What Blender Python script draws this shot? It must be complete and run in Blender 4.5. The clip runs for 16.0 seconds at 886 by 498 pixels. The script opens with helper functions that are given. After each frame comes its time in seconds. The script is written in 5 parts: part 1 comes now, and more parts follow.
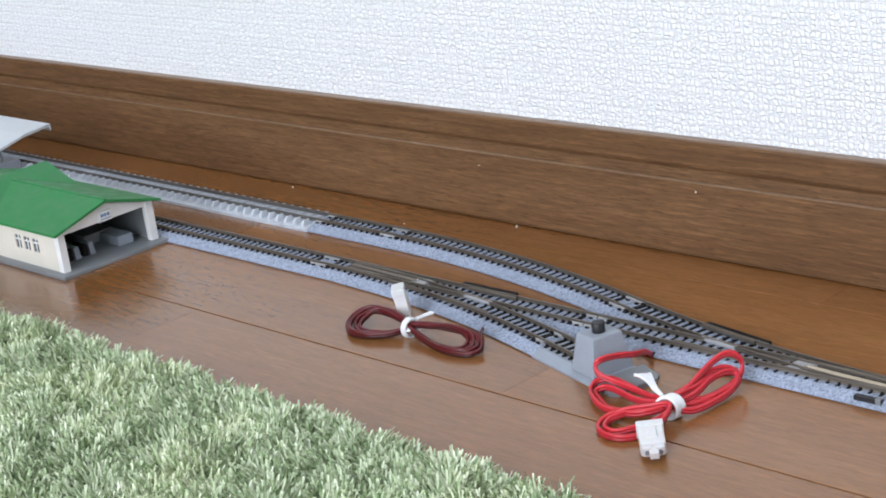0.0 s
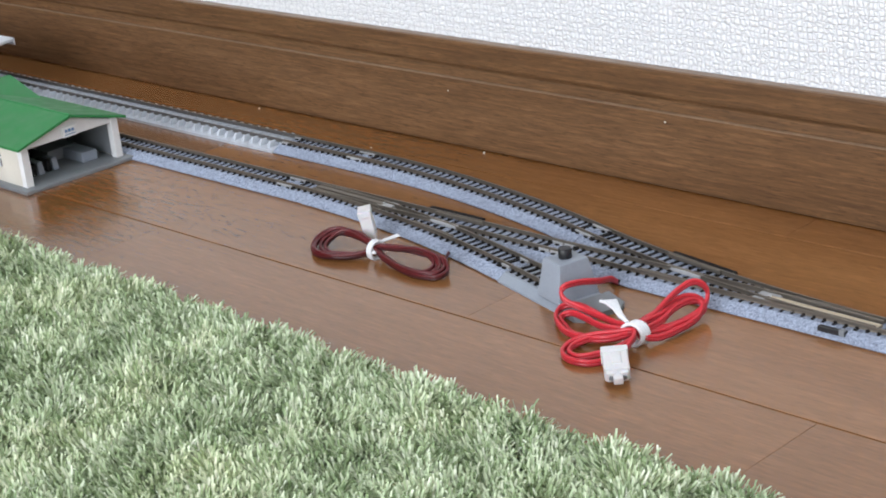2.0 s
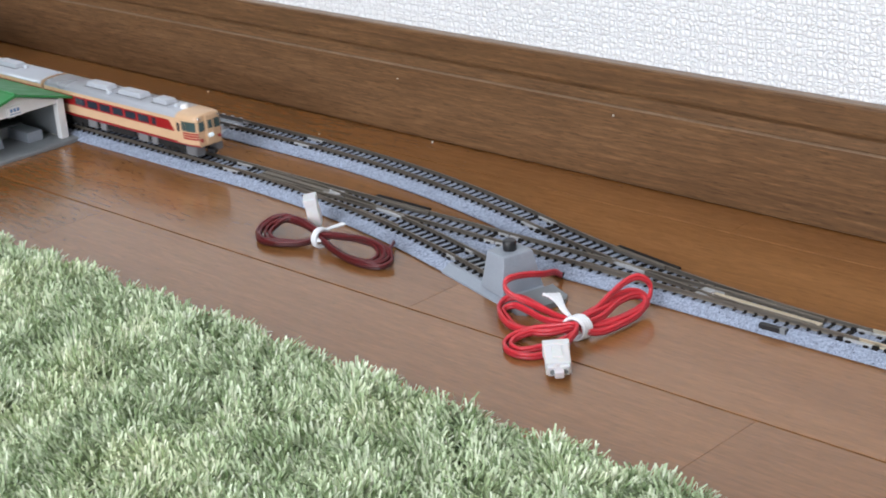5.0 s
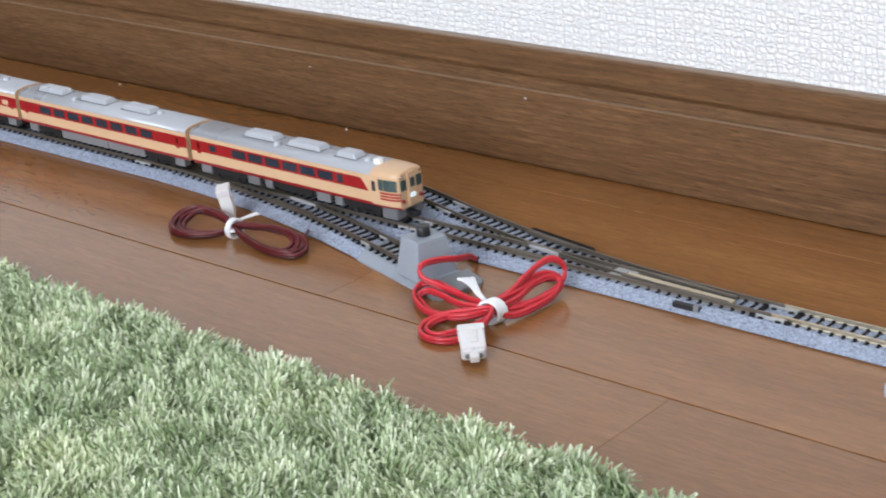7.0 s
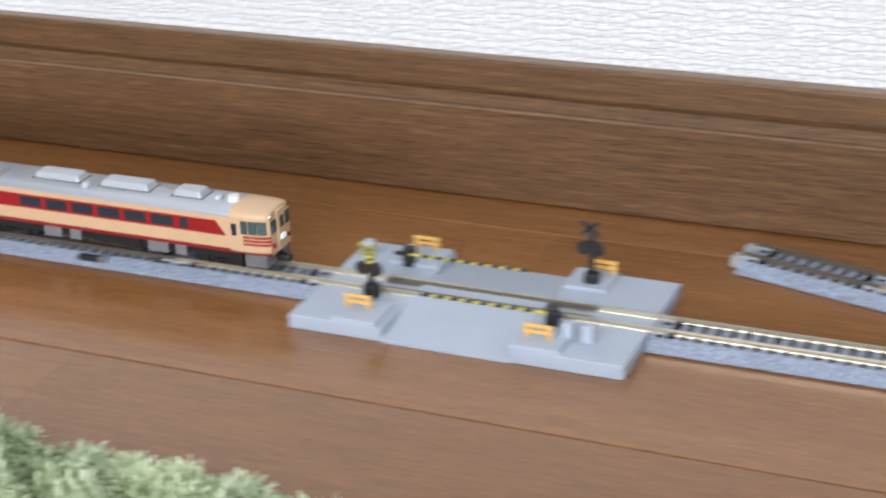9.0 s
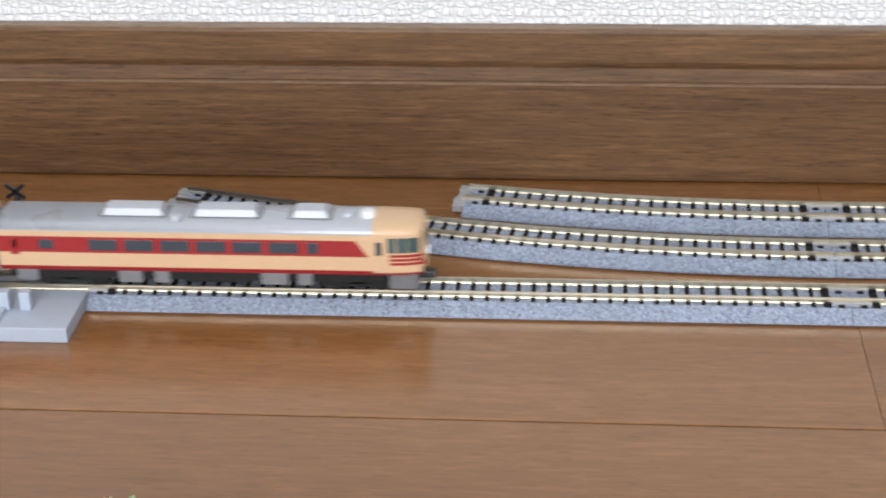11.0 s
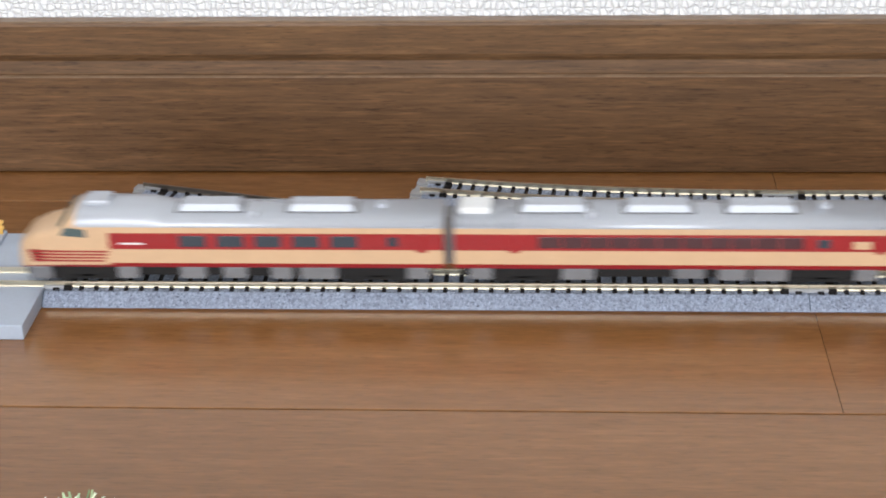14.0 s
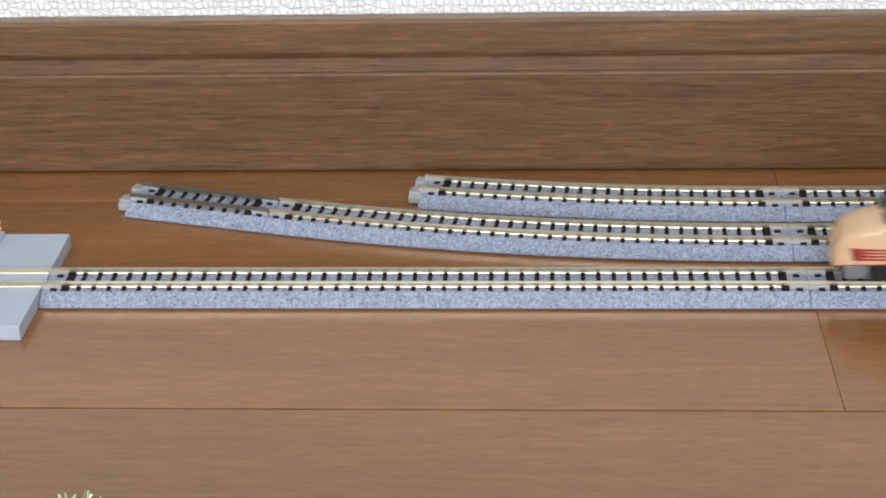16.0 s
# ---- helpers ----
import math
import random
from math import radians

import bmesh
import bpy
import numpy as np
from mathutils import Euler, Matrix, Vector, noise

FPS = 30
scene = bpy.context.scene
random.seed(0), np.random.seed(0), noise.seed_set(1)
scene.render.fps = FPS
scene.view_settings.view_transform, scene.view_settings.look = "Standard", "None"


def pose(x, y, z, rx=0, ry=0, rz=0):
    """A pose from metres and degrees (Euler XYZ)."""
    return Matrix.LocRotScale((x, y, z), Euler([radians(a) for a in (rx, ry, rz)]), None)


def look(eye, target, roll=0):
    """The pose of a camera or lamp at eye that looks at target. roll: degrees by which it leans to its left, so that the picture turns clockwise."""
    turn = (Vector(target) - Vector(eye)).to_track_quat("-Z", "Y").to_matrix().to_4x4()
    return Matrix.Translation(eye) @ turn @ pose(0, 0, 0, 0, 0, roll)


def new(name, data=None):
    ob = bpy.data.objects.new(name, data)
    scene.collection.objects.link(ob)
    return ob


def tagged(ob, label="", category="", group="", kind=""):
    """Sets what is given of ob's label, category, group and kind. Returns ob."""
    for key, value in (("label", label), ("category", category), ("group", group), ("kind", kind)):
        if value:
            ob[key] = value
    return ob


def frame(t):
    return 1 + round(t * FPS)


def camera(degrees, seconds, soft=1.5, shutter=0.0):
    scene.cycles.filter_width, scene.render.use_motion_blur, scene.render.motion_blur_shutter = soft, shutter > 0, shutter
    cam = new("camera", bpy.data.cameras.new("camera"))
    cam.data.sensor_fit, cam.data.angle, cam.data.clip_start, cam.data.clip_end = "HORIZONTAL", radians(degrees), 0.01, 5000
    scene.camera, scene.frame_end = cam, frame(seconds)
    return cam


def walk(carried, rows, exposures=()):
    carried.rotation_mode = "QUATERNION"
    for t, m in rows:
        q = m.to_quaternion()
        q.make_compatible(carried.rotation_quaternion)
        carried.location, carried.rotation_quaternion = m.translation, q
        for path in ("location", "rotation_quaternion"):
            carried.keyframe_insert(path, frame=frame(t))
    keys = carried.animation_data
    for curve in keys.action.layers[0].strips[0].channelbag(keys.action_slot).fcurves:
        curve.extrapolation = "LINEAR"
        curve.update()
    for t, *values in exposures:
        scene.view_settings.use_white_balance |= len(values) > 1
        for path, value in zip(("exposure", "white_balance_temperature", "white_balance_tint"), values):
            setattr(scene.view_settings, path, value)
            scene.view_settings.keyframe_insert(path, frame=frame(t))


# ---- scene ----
cam = camera(28.38, 16.0, soft=1.9, shutter=0.65)


def cam_row(t, x, y, z, yaw, pitch, roll):
    """A camera row: eye, yaw (0 looks along +y, positive to -x), pitch below the horizon, roll."""
    return t, pose(x, y, z, 90 - pitch, 0, yaw) @ pose(0, 0, 0, 0, 0, roll)


PATH = [
    (0, 0.1392, -0.5181, 0.2903, 48.718, 18.255, -8.153),
    (0.1, 0.1392, -0.5181, 0.2903, 48.718, 18.255, -8.153),
    (0.2, 0.1388, -0.5175, 0.2894, 48.592, 18.679, -7.977),
    (0.3, 0.1382, -0.5167, 0.2881, 48.406, 19.305, -7.717),
    (0.4, 0.1378, -0.5161, 0.2871, 48.260, 19.796, -7.513),
    (0.5, 0.1374, -0.5156, 0.2863, 48.145, 20.181, -7.353),
    (1, 0.1371, -0.5148, 0.2872, 47.972, 20.860, -7.101),
    (1.5, 0.1359, -0.5159, 0.2878, 47.826, 20.935, -6.678),
    (2, 0.1358, -0.5207, 0.2848, 47.597, 20.526, -6.278),
    (2.5, 0.1358, -0.5167, 0.2878, 47.653, 20.813, -6.239),
    (3, 0.1371, -0.5160, 0.2872, 47.527, 20.760, -6.002),
    (3.2, 0.1372, -0.5170, 0.2875, 47.287, 20.833, -5.768),
    (5.5, 0.1362, -0.5152, 0.2853, 45.817, 21.171, -4.453),
    (6, 0.1370, -0.5141, 0.2845, 45.449, 21.150, -4.431),
    (6.5, 0.1381, -0.5129, 0.2846, 44.731, 21.353, -4.553),
    (7, 0.1397, -0.5108, 0.2845, 43.549, 21.799, -5.212),
    (7.5, 0.1430, -0.5072, 0.2817, 42.535, 22.103, -6.184),
    (7.8, 0.1481, -0.5021, 0.2762, 40.839, 22.437, -5.633),
    (8, 0.1480, -0.4987, 0.2743, 37.954, 23.140, -4.312),
    (8.1, 0.1470, -0.4983, 0.2731, 36.581, 23.250, -3.985),
    (8.4, 0.1493, -0.4966, 0.2789, 32.435, 24.079, -5.232),
    (8.6, 0.1559, -0.4949, 0.2782, 30.145, 24.244, -4.646),
    (8.8, 0.1532, -0.5005, 0.2775, 27.105, 24.251, -3.555),
    (9, 0.1560, -0.5006, 0.2771, 24.490, 24.315, -2.844),
    (9.2, 0.1541, -0.4982, 0.2712, 21.299, 24.166, -1.950),
    (9.5, 0.1517, -0.4993, 0.2720, 15.304, 24.641, -1.250),
    (9.8, 0.1549, -0.4980, 0.2755, 12.406, 25.418, -0.546),
    (10, 0.1588, -0.4939, 0.2754, 11.620, 25.800, -0.820),
    (10.1, 0.1608, -0.4919, 0.2753, 10.838, 26.108, -0.965),
    (12.3, 0.1641, -0.4952, 0.2709, 2.898, 26.900, -1.405),
    (12.5, 0.1642, -0.4949, 0.2723, 3.063, 26.976, -1.507),
    (13, 0.1654, -0.4950, 0.2711, 3.382, 26.790, -1.378),
    (13.5, 0.1651, -0.4952, 0.2701, 3.614, 26.607, -1.357),
    (14, 0.1631, -0.4944, 0.2695, 3.657, 26.507, -1.409),
    (14.5, 0.1670, -0.4944, 0.2686, 4.109, 26.413, -1.580),
    (15, 0.1660, -0.4926, 0.2672, 3.838, 26.482, -1.537),
    (15.5, 0.1655, -0.4927, 0.2677, 3.787, 26.482, -1.830),
    (16, 0.1654, -0.4918, 0.2676, 3.886, 26.505, -1.820),
]
walk(cam, [cam_row(*r) for r in PATH], [(0, 0.10, 6050, 10), (0.5, 0.05, 6200, 10), (7.5, 0.05, 6250, 10), (10, 0.06, 6400, 10), (12.5, 0.03, 6500, 10), (16, 0.05, 6500, 10)])

# ---- plan, in metres: x along the wall, y towards it, z up ----
WALL_Y = 0.1156        # wallpaper plane
BASE_Y = 0.1086        # face of the baseboard
BASE_H = 0.0597
YC = 0.0125            # centre line of the front track
RAIL_Z = 0.0063
SHOULDER_Z = 0.0040
R6 = 0.718             # radius of the turnouts and curves
A15 = radians(15)
TIE = 0.00493

# ---- light: daylight from a tall window behind and to the right of the camera ----
world = bpy.data.worlds.new("sky")
scene.world = world
world.use_nodes = True
wn = world.node_tree
sky = wn.nodes.new("ShaderNodeTexSky")
sky.sky_type, sky.sun_disc = "NISHITA", False
sky.sun_elevation, sky.sun_rotation = radians(48), radians(150)
wn.nodes["Background"].inputs["Strength"].default_value = 0.12
wn.links.new(sky.outputs[0], wn.nodes["Background"].inputs[0])

ROOM = (-2.9, 2.1, -2.6, 2.35)    # x0, x1, y of the window wall, ceiling height
WIN = (-1.15, 0.95, 0.05, 2.0)      # window opening in the rear wall: x0, x1, z0, z1
lamp = new("window_daylight", bpy.data.lights.new("window_daylight", "AREA"))
lamp.data.shape, lamp.data.size, lamp.data.size_y = "RECTANGLE", WIN[1] - WIN[0], WIN[3] - WIN[2]
lamp.data.energy, lamp.data.color = 85, (0.96, 0.98, 1.0)
lamp.matrix_world = look(((WIN[0] + WIN[1]) / 2, ROOM[2] + 0.02, (WIN[2] + WIN[3]) / 2), ((WIN[0] + WIN[1]) / 2, 0, (WIN[2] + WIN[3]) / 2))


# ---- materials ----
class Mat:
    """Small helper to chain nodes of one material."""

    def __init__(self, name, color=(0.5, 0.5, 0.5), rough=0.5, metal=0.0, **more):
        self.m = bpy.data.materials.new(name)
        self.m.use_nodes = True
        self.t = self.m.node_tree
        self.b = self.t.nodes["Principled BSDF"]
        self.b.inputs["Base Color"].default_value = (*color, 1)
        self.b.inputs["Roughness"].default_value = rough
        self.b.inputs["Metallic"].default_value = metal
        for k, v in more.items():
            self.b.inputs[k.replace("_", " ")].default_value = v

    def node(self, kind, links=(), **values):
        n = self.t.nodes.new(kind)
        for k, v in values.items():
            n.inputs[k.replace("_", " ")].default_value = v
        for k, s in dict(links).items():
            self.t.links.new(s, n.inputs[k])
        return n

    def to(self, socket, name):
        self.t.links.new(socket, self.b.inputs[name])

    def coords(self, scale=(1, 1, 1), kind="Object", per_object=False):
        c = self.t.nodes.new("ShaderNodeTexCoord")
        out = c.outputs[kind]
        if per_object:
            o = self.t.nodes.new("ShaderNodeObjectInfo")
            mul = self.t.nodes.new("ShaderNodeVectorMath")
            mul.operation = "MULTIPLY_ADD"
            self.t.links.new(o.outputs["Random"], mul.inputs[0])
            mul.inputs[1].default_value = (3.1, 1.7, 2.3)
            self.t.links.new(out, mul.inputs[2])
            out = mul.outputs[0]
        p = self.node("ShaderNodeMapping", {"Vector": out})
        p.inputs["Scale"].default_value = scale
        return p.outputs[0]

    def noise(self, vec, scale, detail=4.0, rough=0.55, distortion=0.0):
        n = self.node("ShaderNodeTexNoise", {"Vector": vec}, Scale=scale, Detail=detail, Roughness=rough, Distortion=distortion)
        return n.outputs["Fac"]

    def ramp(self, fac, *stops):
        n = self.node("ShaderNodeValToRGB", {"Fac": fac})
        e = n.color_ramp.elements
        while len(e) < len(stops):
            e.new(0.5)
        for el, (p, c) in zip(e, stops):
            el.position = p
            el.color = (*c, 1) if len(c) == 3 else c
        return n.outputs[0]

    def mix(self, fac, a, b, blend="MIX"):
        n = self.t.nodes.new("ShaderNodeMix")
        n.data_type, n.blend_type = "RGBA", blend
        for sock, v in ((n.inputs[0], fac), (n.inputs[6], a), (n.inputs[7], b)):
            if isinstance(v, bpy.types.NodeSocket):
                self.t.links.new(v, sock)
            else:
                sock.default_value = v if isinstance(v, (int, float)) else (*v, 1)
        return n.outputs[2]

    def bump(self, height, strength=0.3, distance=0.001):
        n = self.node("ShaderNodeBump", {"Height": height}, Strength=strength, Distance=distance)
        self.to(n.outputs[0], "Normal")
        return n


def plastic(name, color, rough=0.45, speck=0.06, scale=900, **more):
    """Moulded plastic or paint with slight unevenness in tone and gloss."""
    m = Mat(name, color, rough, **more)
    v = m.coords()
    f = m.noise(v, scale, 3)
    g = m.noise(v, scale / 9, 2)
    dark = tuple(c * (1 - 2.5 * speck) for c in color)
    lite = tuple(min(1, c * (1 + 1.5 * speck)) for c in color)
    m.to(m.ramp(m.mix(0.5, f, g), (0.3, dark), (0.7, lite)), "Base Color")
    m.to(m.ramp(g, (0.3, (rough * 0.8,) * 3), (0.75, (min(1, rough * 1.25),) * 3)), "Roughness")
    m.bump(f, 0.12, 0.0001)
    return m.m


def wood(name, dark, mid, lite, rough, along=14, across=420, pores=0.6, per_object=False, coat=0.0, streak=0.5, spec=0.4, glint=0.5):
    """Wood with grain along x: broad figure, fibres and dark pores."""
    m = Mat(name, mid, rough)
    v = m.coords((along, across * 0.35, across * 0.35), per_object=per_object)
    broad = m.noise(v, 0.14, 4, 0.6, 0.6)
    fibre = m.noise(m.coords((along * 2, across, across), per_object=per_object), 1.0, 6, 0.65, 0.3)
    fine = m.noise(m.coords((along * 11, across * 3.2, across * 3.2), per_object=per_object), 1.0, 3, 0.6)
    base = m.ramp(broad, (0.25, dark), (0.5, mid), (0.78, lite))
    base = m.mix(streak, base, m.ramp(fibre, (0.3, dark), (0.55, mid), (0.8, lite)))
    por = m.ramp(fine, (0.34, (0.22, 0.18, 0.15)), (0.44, (1, 1, 1)))
    col = m.mix(pores, base, por, "MULTIPLY")
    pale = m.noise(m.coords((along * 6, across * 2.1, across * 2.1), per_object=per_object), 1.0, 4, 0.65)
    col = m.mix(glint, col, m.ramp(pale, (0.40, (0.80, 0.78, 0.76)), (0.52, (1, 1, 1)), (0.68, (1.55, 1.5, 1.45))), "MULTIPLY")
    if per_object:
        o = m.t.nodes.new("ShaderNodeObjectInfo")
        tone = m.ramp(o.outputs["Random"], (0.0, (0.80, 0.78, 0.76)), (0.5, (0.97, 0.96, 0.95)), (1.0, (1.1, 1.1, 1.1)))
        col = m.mix(1.0, col, tone, "MULTIPLY")
    m.to(col, "Base Color")
    m.to(m.ramp(fibre, (0.3, (rough * 1.2,) * 3), (0.7, (rough * 0.85,) * 3)), "Roughness")
    m.bump(m.mix(0.5, fine, fibre), 0.18, 0.0002)
    m.b.inputs["Specular IOR Level"].default_value = spec
    m.b.inputs["Coat Weight"].default_value = coat
    m.b.inputs["Coat Roughness"].default_value = 0.19
    return m.m


def ballast(name, base):
    """Moulded ballast: pale blue-grey with dark and white grains."""
    m = Mat(name, base, 0.8)
    v = m.coords()
    vor = m.node("ShaderNodeTexVoronoi", {"Vector": v}, Scale=1500.0, Randomness=1.0)
    n = m.noise(v, 1100, 2, 0.7)
    big = m.noise(v, 60, 3)
    grain = m.ramp(vor.outputs["Color"], (0.0, tuple(c * 0.62 for c in base)), (0.5, base), (0.95, tuple(min(1, c * 1.35) for c in base)))
    spots = m.ramp(n, (0.33, (0.16, 0.18, 0.22)), (0.40, (1, 1, 1)), (0.66, (1, 1, 1)), (0.72, (1.5, 1.48, 1.45)))
    col = m.mix(0.9, grain, spots, "MULTIPLY")
    col = m.mix(0.5, col, m.ramp(big, (0.3, (0.82, 0.82, 0.84)), (0.7, (1, 1, 1))), "MULTIPLY")
    m.to(col, "Base Color")
    m.bump(vor.outputs["Distance"], 0.7, 0.0004)
    return m.m


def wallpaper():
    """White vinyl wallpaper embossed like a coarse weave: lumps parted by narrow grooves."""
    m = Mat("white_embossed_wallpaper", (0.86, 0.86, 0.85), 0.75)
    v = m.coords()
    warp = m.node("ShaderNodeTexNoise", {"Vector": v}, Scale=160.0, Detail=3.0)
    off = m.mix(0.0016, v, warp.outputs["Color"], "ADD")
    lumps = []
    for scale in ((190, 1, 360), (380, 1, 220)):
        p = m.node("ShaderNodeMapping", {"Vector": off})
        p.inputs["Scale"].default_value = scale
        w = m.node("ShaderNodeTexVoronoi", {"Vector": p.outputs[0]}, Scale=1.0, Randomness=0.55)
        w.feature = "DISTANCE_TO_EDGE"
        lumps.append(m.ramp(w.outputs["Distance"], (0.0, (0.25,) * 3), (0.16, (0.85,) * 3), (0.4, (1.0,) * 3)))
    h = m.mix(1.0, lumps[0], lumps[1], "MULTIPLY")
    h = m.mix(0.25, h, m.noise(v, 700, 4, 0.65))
    # emboss shading also put into the colour: grooves darker, lumps paler
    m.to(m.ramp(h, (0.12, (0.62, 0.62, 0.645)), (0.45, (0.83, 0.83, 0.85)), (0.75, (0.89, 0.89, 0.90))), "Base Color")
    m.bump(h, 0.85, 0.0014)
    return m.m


def pile():
    """Pile of a grass-green shag rug: pale, mid and dark green strands."""
    m = Mat("green_shag_pile", (0.2, 0.3, 0.1), 0.65)
    g = m.t.nodes.new("ShaderNodeNewGeometry")
    r = g.outputs["Random Per Island"]
    col = m.ramp(r, (0.0, (0.17, 0.25, 0.11)), (0.18, (0.37, 0.47, 0.26)), (0.5, (0.58, 0.68, 0.455)), (0.78, (0.76, 0.83, 0.62)), (1.0, (0.90, 0.93, 0.79)))
    patch = m.ramp(m.noise(m.coords(), 26, 4, 0.65), (0.30, (0.68, 0.72, 0.62)), (0.46, (0.96, 0.97, 0.93)), (0.7, (1.05, 1.02, 0.92)))
    m.to(m.mix(1.0, col, patch, "MULTIPLY"), "Base Color")
    return m.m


M = {
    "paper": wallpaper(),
    "base": wood("brown_baseboard_wood", (0.064, 0.031, 0.013), (0.140, 0.071, 0.031), (0.250, 0.140, 0.070), 0.42, 11, 470, 0.50, streak=0.6, spec=0.34, glint=0.6),
    "edge": wood("worn_pale_edge_wood", (0.15, 0.092, 0.055), (0.22, 0.143, 0.09), (0.31, 0.215, 0.145), 0.35, 25, 470, 0.3, streak=0.6),
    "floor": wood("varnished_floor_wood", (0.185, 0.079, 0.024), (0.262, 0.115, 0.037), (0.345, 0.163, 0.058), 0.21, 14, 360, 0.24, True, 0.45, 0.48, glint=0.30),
    "joint": plastic("dark_floor_joint", (0.016, 0.008, 0.004), 0.9),
    "ballast": ballast("grey_ballast", (0.315, 0.36, 0.465)),
    "concrete": plastic("pale_concrete_plastic", (0.50, 0.535, 0.59), 0.7, 0.1),
    "tie": plastic("black_brown_tie", (0.016, 0.014, 0.014), 0.9, 0.12, Specular_IOR_Level=0.2),
    "rail": Mat("nickel_silver_rail", (0.80, 0.72, 0.55), 0.30, 0.85).m,
    "railw": Mat("tarnished_rail", (0.23, 0.20, 0.165), 0.42, 0.75).m,
    "raild": Mat("dark_tarnished_rail", (0.15, 0.14, 0.13), 0.42, 0.6).m,
    "grey": plastic("grey_moulded_plastic", (0.29, 0.322, 0.375), 0.55, 0.04),
    "greyd": plastic("dark_grey_plastic", (0.22, 0.235, 0.25), 0.5, 0.05),
    "deck": plastic("pale_grey_deck_plastic", (0.43, 0.485, 0.58), 0.5, 0.03),
    "joiner": plastic("pale_joiner_plastic", (0.40, 0.40, 0.41), 0.5, 0.05),
    "black": plastic("black_plastic", (0.016, 0.016, 0.018), 0.42, 0.1),
    "yellow": plastic("orange_yellow_plastic", (0.80, 0.46, 0.12), 0.45, 0.05),
    "lemon": plastic("yellow_paint", (0.72, 0.62, 0.06), 0.45, 0.05),
    "olive": plastic("olive_yellow_paint", (0.30, 0.28, 0.05), 0.5, 0.1),
    "red": plastic("red_cable_sheath", (0.62, 0.030, 0.045), 0.38, 0.08),
    "maroon": plastic("dark_red_cable_sheath", (0.055, 0.010, 0.012), 0.38, 0.15),
    "tiew": plastic("white_twist_tie", (0.82, 0.83, 0.86), 0.4, 0.03),
    "nylon": plastic("milky_nylon", (0.72, 0.70, 0.71), 0.35, 0.03, Subsurface_Weight=0.12, Subsurface_Scale=0.002),
    "roof": plastic("green_roof_plastic", (0.030, 0.21, 0.060), 0.5, 0.06),
    "cream": plastic("cream_wall_plastic", (0.70, 0.66, 0.58), 0.5, 0.03),
    "white": plastic("white_plastic", (0.80, 0.80, 0.80), 0.45, 0.03),
    "paleroof": plastic("pale_grey_roof_plastic", (0.62, 0.66, 0.70), 0.45, 0.04),
    "blue": plastic("blue_print", (0.10, 0.22, 0.42), 0.5),
    "ochre": plastic("ochre_print", (0.34, 0.24, 0.08), 0.5, 0.15),
    "carcream": plastic("cream_train_paint", (0.64, 0.425, 0.26), 0.36, 0.03),
    "carred": plastic("red_train_paint", (0.31, 0.012, 0.015), 0.34, 0.05),
    "carroof": plastic("silver_roof_paint", (0.46, 0.48, 0.53), 0.30, 0.01, 250, metal=0.12),
    "glass": Mat("dark_train_glass", (0.025, 0.035, 0.05), 0.08).m,
    "glassr": Mat("red_lit_train_glass", (0.060, 0.014, 0.018), 0.10).m,
    "glassg": Mat("green_grey_cab_glass", (0.05, 0.085, 0.085), 0.06).m,
    "under": plastic("grey_underframe", (0.16, 0.16, 0.17), 0.5, 0.1),
    "gear": plastic("light_grey_gear_plastic", (0.19, 0.19, 0.20), 0.5, 0.08),
    "dark": plastic("dark_chassis", (0.020, 0.019, 0.019), 0.85, 0.1, Specular_IOR_Level=0.2),
    "steel": Mat("bright_steel", (0.7, 0.7, 0.7), 0.25, 1.0).m,
    "pile": pile(),
    "rugback": plastic("green_rug_backing", (0.26, 0.34, 0.16), 0.9, 0.2, 300),
    "panel": plastic("dark_unseen_wall", (0.07, 0.04, 0.022), 0.5, 0.1, 40),
    "plaster": plastic("white_painted_plaster", (0.80, 0.80, 0.79), 0.8, 0.02, 60),
}
lampm = Mat("lit_headlight", (0.8, 0.9, 1.0), 0.3)
lampm.b.inputs["Emission Color"].default_value = (0.75, 0.92, 1.0, 1)
lampm.b.inputs["Emission Strength"].default_value = 0.4
M["light"] = lampm.m


# ---- mesh helpers ----
def empty(name, loc=(0, 0, 0), rz=0.0):
    ob = new(name)
    ob.empty_display_size = 0.01
    ob.matrix_world = pose(*loc, 0, 0, rz)
    return ob


def part(name, bm, material, parent=None, label=""):
    """Link a bmesh as one mesh object under a thing or a part."""
    me = bpy.data.meshes.new(name)
    bm.to_mesh(me)
    bm.free()
    for mm in material if isinstance(material, (list, tuple)) else [material]:
        me.materials.append(M[mm])
    ob = new(name, me)
    ob.parent = parent
    if label:
        tagged(ob, label)
    return ob


def add_box(bm, x0, x1, y0, y1, z0, z1, bevel=0.0, m=None, mat=0, taper=None):
    """A box, bevelled, optionally narrowed at its top (taper = (dx, dy)) and moved by m."""
    g = bmesh.ops.create_cube(bm, size=1.0)
    vs = g["verts"]
    for v in vs:
        top = v.co.z > 0
        tx, ty = taper if taper and top else (0, 0)
        v.co = Vector(((x0 + tx) if v.co.x < 0 else (x1 - tx), (y0 + ty) if v.co.y < 0 else (y1 - ty), z1 if top else z0))
    if bevel:
        es = list({e for v in vs for e in v.link_edges})
        r = bmesh.ops.bevel(bm, geom=es, offset=bevel, segments=2, affect="EDGES", profile=0.6)
        vs = list({v for f in r["faces"] for v in f.verts} | {v for v in vs if v.is_valid})
    if m is not None:
        bmesh.ops.transform(bm, matrix=m, verts=vs)
    if mat:
        for f in {f for v in vs for f in v.link_faces}:
            f.material_index = mat
    return vs


